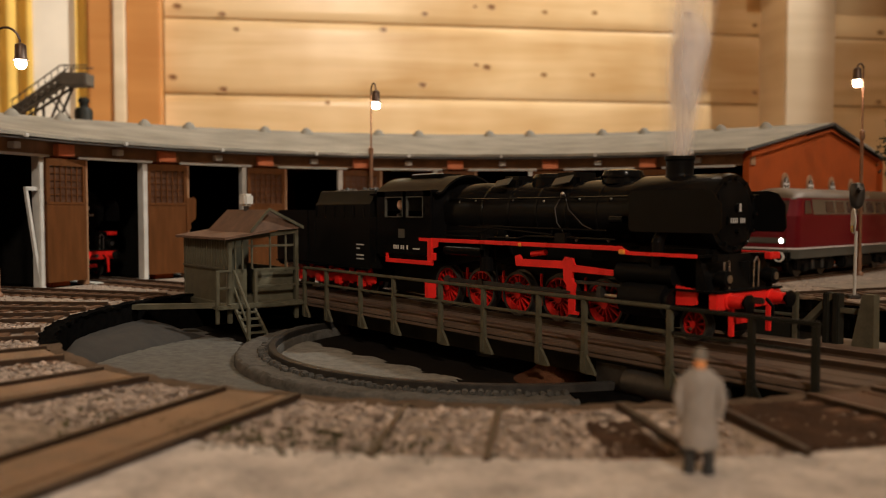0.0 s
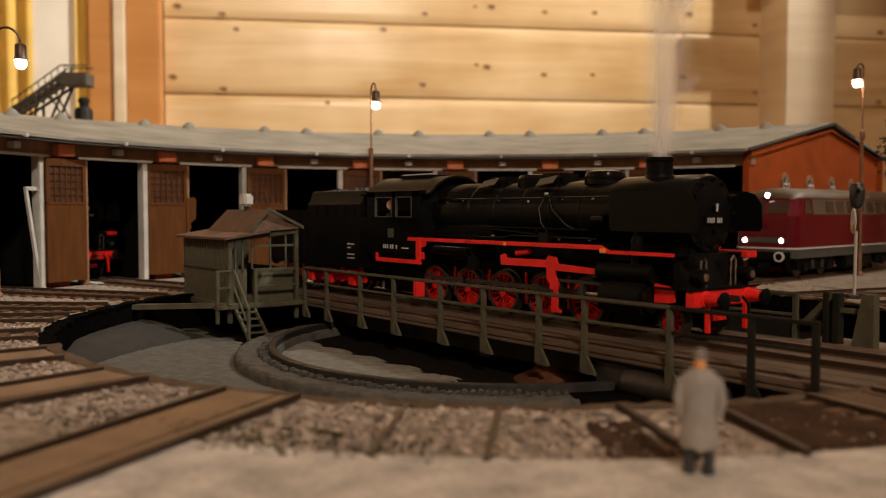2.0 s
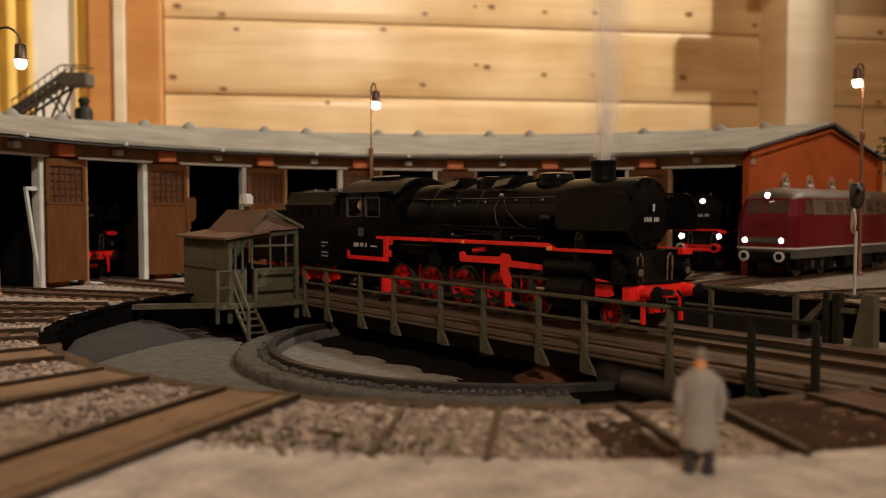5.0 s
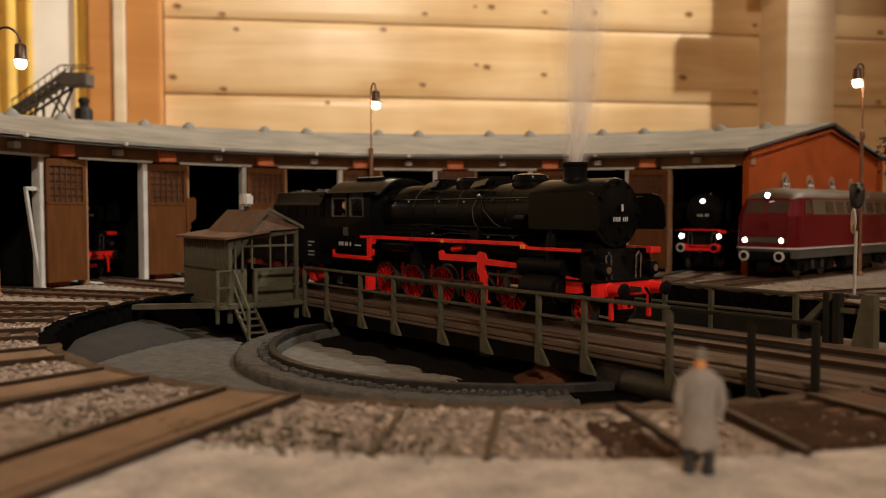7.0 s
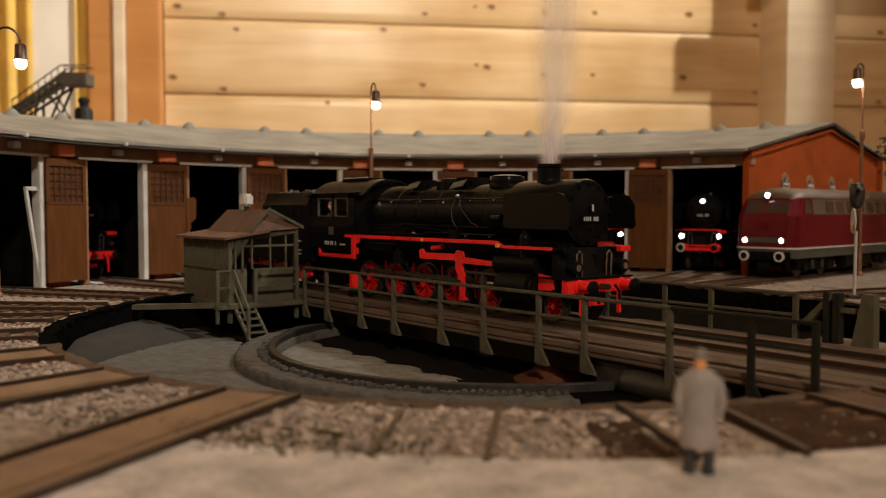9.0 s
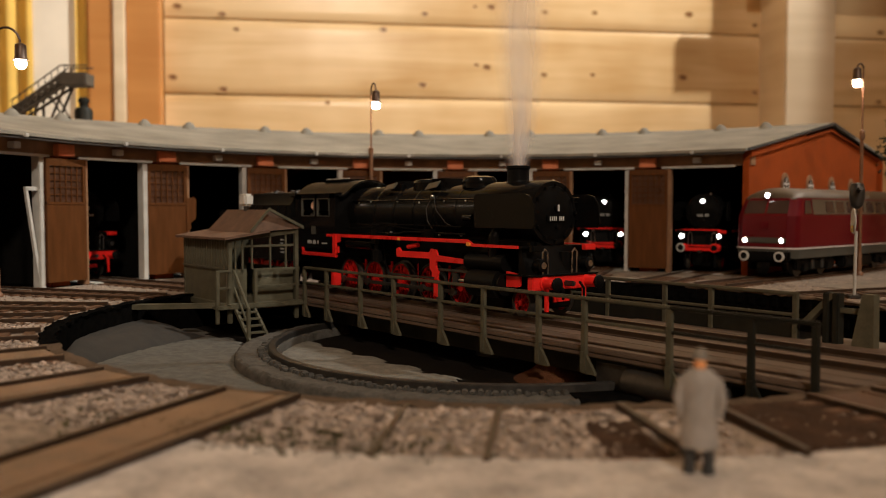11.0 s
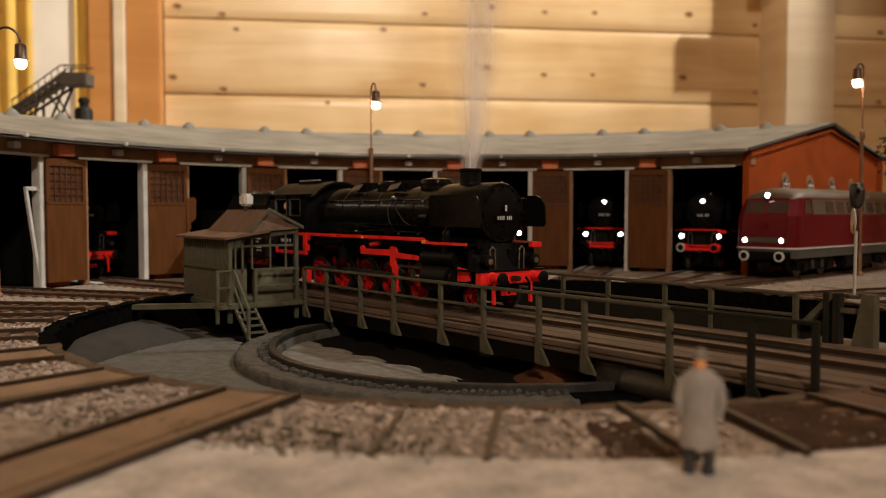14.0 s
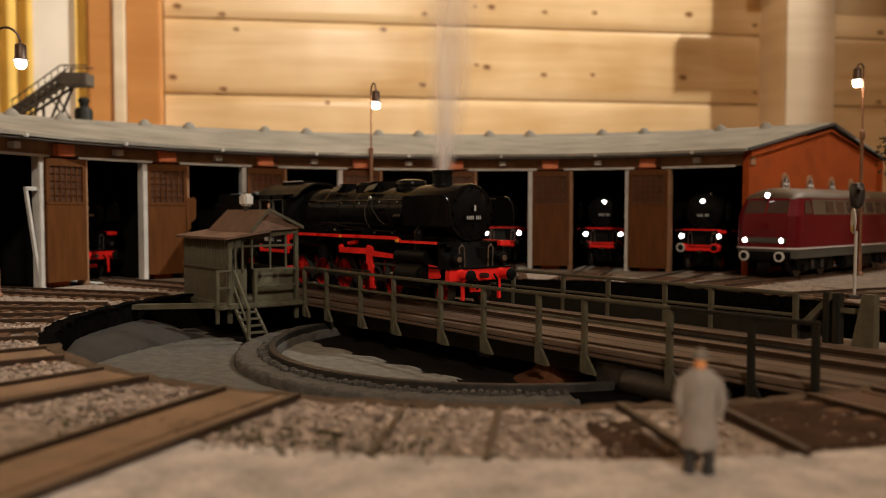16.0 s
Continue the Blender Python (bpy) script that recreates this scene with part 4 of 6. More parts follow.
        part("valance", box(bm_(), -137, -38, s * 17.2 - 0.35, s * 17.2 + 0.35, 24.5, 25.9, 0.15), RED, b, "red running board edge")
        part("valance", prism(bm_(), [(-38.2, 25.9), (-38.2, 24.5), (-35.4, 23.5), (-12, 23.5), (-12, 24.5), (-35.0, 24.5)], s * 17.2 - 0.35, s * 17.2 + 0.35, "XZ"), RED, b, "red lower edge")
        part("marker_light", box(bm_(), -38.4, -36.2, s * 17.3 - 0.7, s * 17.3 + 0.7, 23.6, 25.0, 0.2), BRASS, b, "small orange lamp")
        part("marker_light", box(bm_(), -81.2, -79.8, s * 17.3 - 0.7, s * 17.3 + 0.7, 24.4, 25.6, 0.2), BRASS, b, "small orange lamp")
        part("running_board", box(bm_(), -38, -10, min(s * 9, s * 17.0), max(s * 9, s * 17.0), 23.6, 24.2, 0.1), BLACK, root)
        part("air_tank", cyl(bm_(), (-124, s * 13.2, 22), (-103, s * 13.2, 22), 2.6, 18), BLACK, root)
        part("air_pump", lathe(bm_(), [(2.6, 15), (2.6, 20), (1.4, 20.4), (1.4, 22), (2.8, 22.4), (2.8, 28), (0.01, 28.4)], (-101, s * 14.0, 0), "Z", 18), BLACK, root)
        # cylinders and motion
        c = part("cylinder", cyl(bm_(), (-37.5, s * 14.6, 10.8), (-22.5, s * 14.6, 10.8), 4.9, 24), BLACK_MATT, root, "black cylinder block")
        part("valve_chest", cyl(bm_(), (-40.5, s * 14.2, 18.2), (-20.5, s * 14.2, 18.2), 3.1, 20), BLACK_MATT, c)
        part("cylinder_cover", cyl(bm_(), (-22.5, s * 14.6, 10.8), (-20.8, s * 14.6, 10.8), 3.9, 20), BLACK, c)
        part("cylinder_saddle", box(bm_(), -37, -23, min(s * 8, s * 13), max(s * 8, s * 13), 6.5, 23.5, 0.6), BLACK, c)
        part("steam_pipe", tube(bm_(), [(-27, s * 10.8, 32), (-27, s * 14.6, 27), (-27, s * 14.8, 19)], 2.0, 12), BLACK, c)
        part("slide_bar", box(bm_(), -58, -37.5, s * 14.6 - 0.8, s * 14.6 + 0.8, 13.6, 14.6, 0.2), STEEL_DARK, root)
        part("crosshead", box(bm_(), -49, -46.5, s * 14.6 - 1.2, s * 14.6 + 1.2, 9.6, 13.4, 0.4), STEEL_DARK, root)
        part("piston_rod", cyl(bm_(), (-46, s * 14.6, 10.8), (-37, s * 14.6, 10.8), 0.55, 10), BRIGHT, root)
        # red hanger frame and radius links
        bm = prism(bm_(), [(-84, 17.8), (-84.5, 21.0), (-82.5, 21.6), (-81.5, 20.2), (-62.5, 20.4), (-61.5, 21.8), (-58.4, 21.4), (-57.6, 19.4), (-41.5, 18.6), (-38.6, 17.4), (-40.5, 16.9), (-58.2, 17.2), (-58.6, 15.2), (-57.2, 13.4), (-57.8, 10.2), (-60.6, 10.2), (-60.8, 13.0), (-62.0, 14.2), (-62.2, 18.0)], s * 15.6 - 0.5, s * 15.6 + 0.5, "XZ")
        part("valve_gear_frame", bm, RED, root, "red valve gear bracket")
        bm = prism(bm_(), [(-60.6, 10.4), (-58.0, 10.4), (-58.2, 5.0), (-56.6, 4.6), (-56.6, 3.8), (-60.6, 3.8)], s * 15.0 - 0.4, s * 15.0 + 0.4, "XZ")
        part("link", bm, RED, root)
        part("lifting_arm", cyl(bm_(), (-77, s * 15.4, 22.0), (-70.5, s * 15.4, 22.8), 0.9, 10), RED, root)
        part("eccentric_rod", box(bm_(), -89, -59, s * 16.3 - 0.25, s * 16.3 + 0.25, 10.4, 11.2, 0.1), STEEL_DARK, root)
        for x in (-60, -80, -99, -119):
            part("brake_hanger", box(bm_(), x - 0.5, x + 0.5, s * 8 - 0.4, s * 8 + 0.4, 4, 15, 0.2), RED, root)
            part("brake_block", box(bm_(), x + 0.4, x + 2.0, s * 8 - 0.9, s * 8 + 0.9, 5, 10.6, 0.3), RED, root)
        part("sand_pipe", tube(bm_(), [(-72, s * 11, 30), (-74, s * 12.4, 22), (-76, s * 10.5, 5)], 0.35, 6), BLACK, root)
        part("sand_pipe", tube(bm_(), [(-98, s * 11, 30), (-99, s * 12.4, 22), (-98, s * 10.5, 5)], 0.35, 6), BLACK, root)
        # steps and the red ladder under the cab
        bm = box(bm_(), -131, -128.2, s * 17.5 - 0.5, s * 17.5 + 0.5, 16.4, 25.6, 0.15)
        box(bm, -158.5, -128.2, s * 17.5 - 0.6, s * 17.5 + 0.6, 15.6, 17.2, 0.15)
        box(bm, -158.5, -131, s * 17.0 - 0.4, s * 17.0 + 0.4, 18.6, 19.2, 0.1)
        box(bm, -158.8, -157.6, s * 17.5 - 0.5, s * 17.5 + 0.5, 15.6, 19.2, 0.1)
        prism(bm, [(-128.4, 24.8), (-125, 24.6), (-125.6, 22.6), (-128.4, 22)], s * 17.2 - 0.3, s * 17.2 + 0.3, "XZ")
        box(bm, -128.2, -126.6, s * 17.2 - 0.4, s * 17.2 + 0.4, 17.6, 20.4, 0.1)
        part("cab_step", bm, RED, root, "red cab footstep frame")
        part("step_ladder", box(bm_(), -134, -131.5, s * 15 - 2, s * 15 + 2, 2.8, 9.4, 0.3), RED, root)
        # front end
        buf = part("buffer", lathe(bm_(), [(2.3, -7.2), (2.3, -6.4), (1.75, -6.2), (1.6, -2.4)], (0, s * 10, bz), "X", 20), RED, root, "red buffer shank")
        part("buffer_head", lathe(bm_(), [(0.9, -3), (0.9, -1.4), (2.2, -1.2), (2.35, -0.6), (1.8, -0.15), (0.01, 0.0)], (0, s * 10, bz), "X", 22), BLACK_MATT, buf, "black buffer head")
        if lit and rimmed:
            part("buffer_rim", lathe(bm_(), [(2.5, -1.3), (2.6, -0.2), (1.9, -0.05), (1.9, -0.4)], (0, s * 10, bz), "X", 24), WHITE_BAR if s < 0 else RED, buf, "painted buffer rim")
        lp = part("headlamp", lathe(bm_(), [(1.9, -9.6), (2.2, -9.0), (2.2, -6.2), (1.9, -6.0)], (0, s * 11.2, 21.0 if lit else 18.0), "X", 20), BLACK_MATT, root)
        part("lamp_glass", cyl(bm_(), (-6.3, s * 11.2, 21.0 if lit else 18.0), (-5.7, s * 11.2, 21.0 if lit else 18.0), 1.4 if lit else 1.1, 18), LAMP_GLOW if lit else BRIGHT, lp)
        part("lamp_bracket", box(bm_(), -8.6, -7.4, s * 11.2 - 0.5, s * 11.2 + 0.5, 14.2, 19.4 if lit else 16.4), BLACK_MATT, lp)
        part("front_handle", tube(bm_(), [(-9.5, s * 8.2, 14.4), (-9.5, s * 8.4, 22), (-9.5, s * 7.2, 23.2), (-9.5, s * 6.0, 22), (-9.5, s * 5.8, 14.4)], 0.28, 6), BRIGHT, root)
        part("rail_guard", box(bm_(), -7.4, -6.0, s * 9 - 0.6, s * 9 + 0.6, 2.4, 10, 0.2), low, root)
        part("air_hose", tube(bm_(), [(-5, s * 5, 12), (-3, s * 5, 10), (-3, s * 5, 6.5)], 0.45, 8), BLACK_MATT, root)
        # wheels
        for i, x in enumerate(DRIVERS):
            w = add_wheel("driving_wheel", WHEEL_BIG, root, P(x, s * 9.4, 7.7, 0, 0, 0 if s < 0 else 180))
            if moving:
                wheel_sets.append((w, x, s, 9.4, 7.7))
        w = add_wheel("leading_wheel", WHEEL_LEAD, root, P(LEAD, s * 9.4, 4.7, 0, 0, 0 if s < 0 else 180))
        if moving:
            wheel_sets.append((w, LEAD, s, 9.4, 4.7))
        bm = box(bm_(), DRIVERS[-1] - 2, DRIVERS[0] + 2, -0.4, 0.4, -0.75, 0.75, 0.2)
        for x in DRIVERS:
            cyl(bm, (x, -0.6, 0), (x, 0.6, 0), 1.5, 14)
        rod = part("coupling_rod", bm, STEEL_DARK, root, "dark steel coupling rod", m=P(0, s * 12.0, 7.7 + 3.2))
        if moving:
            wheel_sets.append((rod, None, s, 12.0, 7.7))
    if lit:
        part("buffer_beam", box(bm_(), -9.5, -6.8, -11.4, 11.4, 12.0, 15.6, 0.3), RED, root, "red buffer beam")
        part("front_board", box(bm_(), -9.2, -8.0, -12.0, 12.0, 24.3, 25.1, 0.15), RED, root, "red edge of the front board")
    else:
        part("buffer_beam", box(bm_(), -9.5, -6.8, -15.4, 15.4, 9.6, 14.2, 0.3), RED, root, "red buffer beam")
    part("front_apron", box(bm_(), -20, -6.4, -16, 16, 14.2, 14.8, 0.2), BLACK_MATT, root)
    for s in (-1, 1):
        bm = prism(bm_(), [(-20.4, 15.6), (-13.6, 14.8), (-13.6, 10.8), (-15, 10.4), (-20.4, 10.2)], s * 14.4 - 0.4, s * 14.4 + 0.4, "XZ")
        part("side_plate", bm, low, root, "front side plate")
        part("marker_plate", box(bm_(), -9, -7.0, s * 12.6 - 2.6, s * 12.6 + 2.6, 22.6, 24.6, 0.2), RED if s > 0 else BLACK, root)
    part("coupling_hook", box(bm_(), -7, -2.6, -0.9, 0.9, 10.8, 12.6, 0.4), STEEL_DARK, root)
    part("cow_catcher", box(bm_(), -14, -8.6, -4.6, 4.6, 4.4, 8.0, 0.8), low, root, "drawgear housing")
    part("lead_truck", box(bm_(), -27, -9, -5.6, 5.6, 3, 11, 0.8), BLACK_MATT, root)
    part("smokebox_saddle", box(bm_(), -34, -14, -8, 8, 14, 27, 1.5), BLACK_MATT, root)
    part("front_sheet", prism(bm_(), [(-13.5, 24.2), (-12.5, 24.2), (-9.6, 14.8), (-13.5, 14.8)], -15.5, 15.5, "XZ"), BLACK_MATT, root)
    part("pump", cyl(bm_(), (-12, 4, 14.6), (-12, 4, 22), 2.2, 16), BLACK_MATT, root)
    bm = box(bm_(), -136, -30, -6.6, 6.6, 1.6, 17.5, 0.4)
    box(bm, -166, -130, -9, 9, 3, 17.4, 0.4)
    part("main_frame", bm, BLACK_MATT, root, "black frame plates and ashpan")
    part("frame_edge", box(bm_(), -136, -42, -7.2, 7.2, 6.4, 8.6, 0.4), RED, root, "red lower frame edge")
    part("rear_frame", box(bm_(), -136, -92, -7.4, 7.4, 5.0, 13.0, 0.4), RED_SHADED, root, "red rear frame plates")
    part("boiler_cradle", box(bm_(), -132, -34, -5.6, 5.6, 17.0, 27.0, 0.6), BLACK_MATT, root)
    part("firebox", prism(bm_(), [(-131, 15), (-97, 20), (-97, 33), (-131, 33)], -9.8, 9.8, "XZ"), BLACK_MATT, root)
    # cab
    cab = part("cab", box(bm_(), -130.4, -129.6, -16.6, 16.6, 19, 44, 0.2), BLACK, root, "black cab with two side windows")
    for s in (-1, 1):
        y = s * 17.0
        bm = box(bm_(), -166, -129.6, y - 0.4, y + 0.4, 18.5, 33.6)
        box(bm, -166, -160.2, y - 0.4, y + 0.4, 33.6, 43.6)
        box(bm, -147.6, -145.6, y - 0.4, y + 0.4, 33.6, 43.6)
        box(bm, -134.2, -129.6, y - 0.4, y + 0.4, 33.6, 43.6)
        box(bm, -166, -129.6, y - 0.4, y + 0.4, 41.6, 43.8)
        part("cab_side", bm, BLACK, cab)
        for x0, x1 in ((-160, -147.8), (-145.4, -134.4)):
            bm = box(bm_(), x0, x1, y - 0.55, y + 0.55, 33.5, 33.85)
            box(bm, x0, x1, y - 0.55, y + 0.55, 41.25, 41.6)
            box(bm, x0, x0 + 0.35, y - 0.55, y + 0.55, 33.5, 41.6)
            box(bm, x1 - 0.35, x1, y - 0.55, y + 0.55, 33.5, 41.6)
            part("window_frame", bm, SKIRT, cab, "grey metal window frame")
            g = part("window_pane", box(bm_(), x0 + 0.5, x1 - 0.5, y - 0.1, y + 0.1, 34, 41.2), CLEAR, cab)
            g.visible_shadow = False
        part("emblem", box(bm_(), -150.6, -146.4, y + s * 0.42 - 0.05, y + s * 0.42 + 0.05, 25.4, 29.0), SKIRT, cab, "small grey emblem plate")
        for x in (-153.6, -152.2, -150.8, -148.6, -147.2, -144.6):
            part("figure_bar", box(bm_(), x - 0.45, x + 0.45, y + s * 0.42 - 0.05, y + s * 0.42 + 0.05, 21.0, 22.6), WHITE_BAR, cab)
        part("figure_bar", box(bm_(), -141, -136.5, y + s * 0.42 - 0.05, y + s * 0.42 + 0.05, 21.2, 21.7), WHITE_BAR, cab)
    prof = [(18.0 * math.sin(radians(t)), 31.5 + 18.4 * math.cos(radians(t))) for t in range(-72, 73, 8)]
    prof = [(y * 1.0, max(z, 43.0)) for y, z in prof]
    inner = [(y * 0.96, z - 0.7) for y, z in prof[::-1]]
    bm = bm_()
    prism(bm, prof + inner, -172, -127, "YZ")
    part("cab_roof", bm, BLACK_MATT, cab, "curved black cab roof")
    part("roof_vent", box(bm_(), -160, -138, -5.5, 5.5, 48.6, 50.6, 0.8), BLACK, cab)
    part("roof_vent", box(bm_(), -159, -139, -4.6, -3.6, 50.5, 51.0, 0.2), SILVER, cab, "bright vent edge")
    part("cab_back", box(bm_(), -131, -130.4, -16, 16, 18.6, 40), BLACK_MATT, cab)
    part("cab_floor", box(bm_(), -166, -130, -16, 16, 17.4, 18.6), BLACK_MATT, cab)
    if moving:
        bm = box(bm_(), -155.8, -151.4, -15.6, -11.0, 20, 36.4, 1.5)
        doll = part("driver_figurine", bm, STEEL_DARK, cab, "tiny painted driver figurine")
        part("figurine_head", ball(bm_(), (-153.4, -14.2, 38.4), 1.8, 0.9, 0.9, 1.1), mat("painted_skin", (0.62, 0.36, 0.24), 0.5, 0, 0.1), doll)
    if not with_tender:
        return root
    # tender
    bm = prism(bm_(), [(-16.8, 12), (-17.0, 14), (-17.0, 38.8), (-15.6, 40.4), (-14.2, 44.6), (-13.4, 44.8), (-13.2, 36), (13.2, 36), (13.4, 44.8), (14.2, 44.6), (15.6, 40.4), (17, 38.8), (17, 14), (16.8, 12)], -217, -172, "YZ")
    ten = part("tender_body", bm, BLACK_MATT, root, "black tender with coal bunker")
    part("tender_tank", box(bm_(), -256, -217, -17, 17, 12, 36.4, 0.8), BLACK_MATT, ten)
    for s in (-1, 1):
        part("front_locker", box(bm_(), -172.2, -166.8, s * 15.4 - 1.6, s * 15.4 + 1.6, 12, 33.4, 0.4), BLACK, ten)
        for x in (-176, -184, -192, -200, -208, -216, -224):
            part("rib", box(bm_(), x - 0.4, x + 0.4, s * 17.1 - 0.2, s * 17.1 + 0.2, 33 if x > -217 else 13, 38.2 if x > -217 else 36), BLACK, ten)
        for z in (15.6, 17.2, 20.0, 21.6):
            part("figure_bar", box(bm_(), -182.2, -176.5 if z != 20.0 else -179.4, s * 17.06 - 0.06, s * 17.06 + 0.06, z, z + 0.5), WHITE_BAR, ten)
        part("tender_edge", box(bm_(), -256, -172, s * 17.1 - 0.3, s * 17.1 + 0.3, 11.6, 12.3), BLACK, ten)
        fr = part("bogie_frame", box(bm_(), -247, -174, s * 12.6 - 0.7, s * 12.6 + 0.7, 5.2, 8.4, 0.4), RED, ten, "red tender bogie frame")
        for x in TENDER_AXLES:
            part("axle_box", box(bm_(), x - 2.4, x + 2.4, s * 13.2 - 1.2, s * 13.2 + 1.2, 3.4, 8.0, 0.5), RED, fr)
            part("leaf_spring", prism(bm_(), [(x - 6, 8.6), (x + 6, 8.6), (x + 3, 10.6), (x - 3, 10.6)], s * 13.0 - 0.8, s * 13.0 + 0.8, "XZ"), RED, fr)
        for x in (-178.5, -193.5, -211, -229, -245):
            part("frame_strut", box(bm_(), x - 1.2, x + 1.2, s * 12.4 - 0.8, s * 12.4 + 0.8, 4.4, 11.6, 0.3), RED, fr)
        for x in TENDER_AXLES:
            w = add_wheel("tender_wheel", WHEEL_TENDER, ten, P(x, s * 9.4, 5.1, 0, 0, 0 if s < 0 else 180))
            if moving:
                wheel_sets.append((w, x, s, 9.4, 5.1))
    bm = bm_()
    rnd = random.Random(5)
    for i in range(220):
        x, y = rnd.uniform(-215, -174), rnd.uniform(-11.6, 11.6)
        h = 42.5 + 2.6 * math.cos(y / 12) + 1.4 * math.sin(x * 0.3) + rnd.uniform(-1, 0.6)
        bmesh.ops.create_icosphere(bm, subdivisions=1, radius=rnd.uniform(1.0, 1.9), matrix=Matrix.Translation((x, y, h - 1.2)) @ Matrix.Rotation(rnd.uniform(0, 6), 4, (rnd.random(), rnd.random(), 1)) @ Matrix.Diagonal((1, 0.8, 0.7, 1)))
    box(bm, -216, -173, -12, 12, 35, 42)
    part("coal", bm, COAL, ten, "heap of black coal", smooth=0)
    part("tender_frame", box(bm_(), -252, -170, -8, 8, 6, 12, 0.4), BLACK_MATT, ten)
    for s in (-1, 1):
        part("rear_buffer", lathe(bm_(), [(2.9, -263), (2.9, -262), (1.6, -261.8), (1.6, -256)], (0, s * 10, 12), "X", 20), BLACK_MATT, ten)
    return root


loco = steam_locomotive(P(110, 0, 0.1), "black steam locomotive with red frame reversing on the turntable bridge", False, True, True)


# ---- locomotives in the stalls ----
def in_stall(k, r):
    a = A0 - STEP / 2 - STEP * k
    x, y = pol(r, a)
    return P(x, y, 0.1, 0, 0, a + 180)


steam_locomotive(in_stall(5, 246), "black steam locomotive with lit lamps in its stall", True, False)
steam_locomotive(in_stall(6, 231), "black steam locomotive with lit lamps at its stall door", True, False, rimmed=True)
steam_locomotive(in_stall(4, 260), "black steam locomotive with lit lamps deep in its stall", True, False)
steam_locomotive(in_stall(0, 246), "black steam locomotive with unlit lamps and red front in its stall", False, False)
steam_locomotive(in_stall(-1, 262), "unlit black steam locomotive with red front in the end stall", False, False)


# ---- diesel locomotive beside the shed ----
def diesel_locomotive(m):
    root = thing("diesel_locomotive", m, label="crimson diesel locomotive with warm grey roof and lit headlamps", category="locomotive")
    L = 180.0
    def body(z0, z1, inset0, inset1, rake0, rake1, name, material, parent, label=""):
        """A ring of body between two heights, with rounded corners and a raked nose."""
        bm = bm_()
        rings = []
        for z, ins, rake in ((z0, inset0, rake0), (z1, inset1, rake1)):
            hw = 17.8 - ins
            x0, x1 = -3.5 - rake, -(L - 3.5) + rake
            pts = []
            for cx, cy, a0 in ((x0 - 5, hw - 5, 0), (x1 + 5, hw - 5, 90), (x1 + 5, -hw + 5, 180), (x0 - 5, -hw + 5, 270)):
                for t in range(0, 91, 15):
                    pts.append((cx + 5 * math.cos(radians(a0 + t)) + (1.2 if (a0 + t) % 360 in (0,) else 0), cy + 5 * math.sin(radians(a0 + t)), z))
            rings.append([bm.verts.new(p) for p in pts])
        n = len(rings[0])
        for i in range(n):
            j = (i + 1) % n
            bm.faces.new((rings[0][i], rings[0][j], rings[1][j], rings[1][i]))
        bm.faces.new(rings[0][::-1])
        bm.faces.new(rings[1])
        return part(name, bm, material, parent, label)
    shell = body(16.4, 33.4, 0, 0.2, 0, 1.2, "body_shell", CRIMSON, root, "crimson body shell")
    body(33.4, 43.2, 0.2, 1.6, 1.2, 6.5, "window_band", CRIMSON, root)
    body(10.6, 15.6, 0.6, 0.2, 0.8, 0, "skirt", SKIRT, root, "grey skirt")
    body(15.6, 16.4, -0.25, -0.25, -0.3, -0.3, "white_line", SILVER, root, "thin white waist line")
    bm = bm_()
    prof = [(16.2 * math.sin(radians(t)), 42.2 + 6.6 * math.cos(radians(t))) for t in range(-90, 91, 10)]
    rings = []
    for x, k in ((-9.0, 0.82), (-12, 0.93), (-18, 1.0), (-162, 1.0), (-168, 0.93), (-171, 0.82)):
        rings.append([bm.verts.new((x, y * k, 42.4 + (z - 42.2) * (0.35 + 0.65 * (k - 0.8) * 5))) for y, z in prof])
    for a, b in zip(rings, rings[1:]):
        for i in range(len(prof) - 1):
            bm.faces.new((a[i], a[i + 1], b[i + 1], b[i]))
    for r in (rings[0], rings[-1]):
        bm.faces.new(r)
    part("roof", bm, DIESEL_GREY, root, "warm grey rounded roof", smooth=60)
    # side window band and cab windows
    for s in (-1, 1):
        pts = [(-24, 34.2), (-158, 34.2), (-158, 42.6), (-24, 42.6)]
        bm = bm_()
        vs = [bm.verts.new((x, s * (17.75 - (z - 33.4) * 0.145 + d), z)) for d in (0.0, 0.12) for x, z in pts]
        for f in ((0, 1, 2, 3), (7, 6, 5, 4), (0, 4, 5, 1), (1, 5, 6, 2), (2, 6, 7, 3), (3, 7, 4, 0)):
            bm.faces.new([vs[i] for i in f])
        band = part("grey_band", bm, DIESEL_GREY, shell, "grey louvre band")
        for x in range(-40, -150, -14):
            bm = bm_()
            vs = [bm.verts.new((xx, s * (17.75 - (z - 33.4) * 0.145 + d), z)) for d in (0.1, 0.25) for xx, z in ((x, 35.2), (x - 10, 35.2), (x - 10, 41.6), (x, 41.6))]
            for f in ((0, 1, 2, 3), (7, 6, 5, 4), (0, 4, 5, 1), (1, 5, 6, 2), (2, 6, 7, 3), (3, 7, 4, 0)):
                bm.faces.new([vs[i] for i in f])
            part("side_window", bm, WINDOW_DARK, band)
        bm = bm_()
        vs = [bm.verts.new((xx, s * (17.75 - (z - 33.4) * 0.145 + d), z)) for d in (0.0, 0.2) for xx, z in ((-13.5, 34.6), (-22, 34.6), (-22, 41.8), (-15.5, 41.8))]
        for f in ((0, 1, 2, 3), (7, 6, 5, 4), (0, 4, 5, 1), (1, 5, 6, 2), (2, 6, 7, 3), (3, 7, 4, 0)):
            bm.faces.new([vs[i] for i in f])
        part("cab_window", bm, WINDOW_DARK, shell, "dark cab side window")
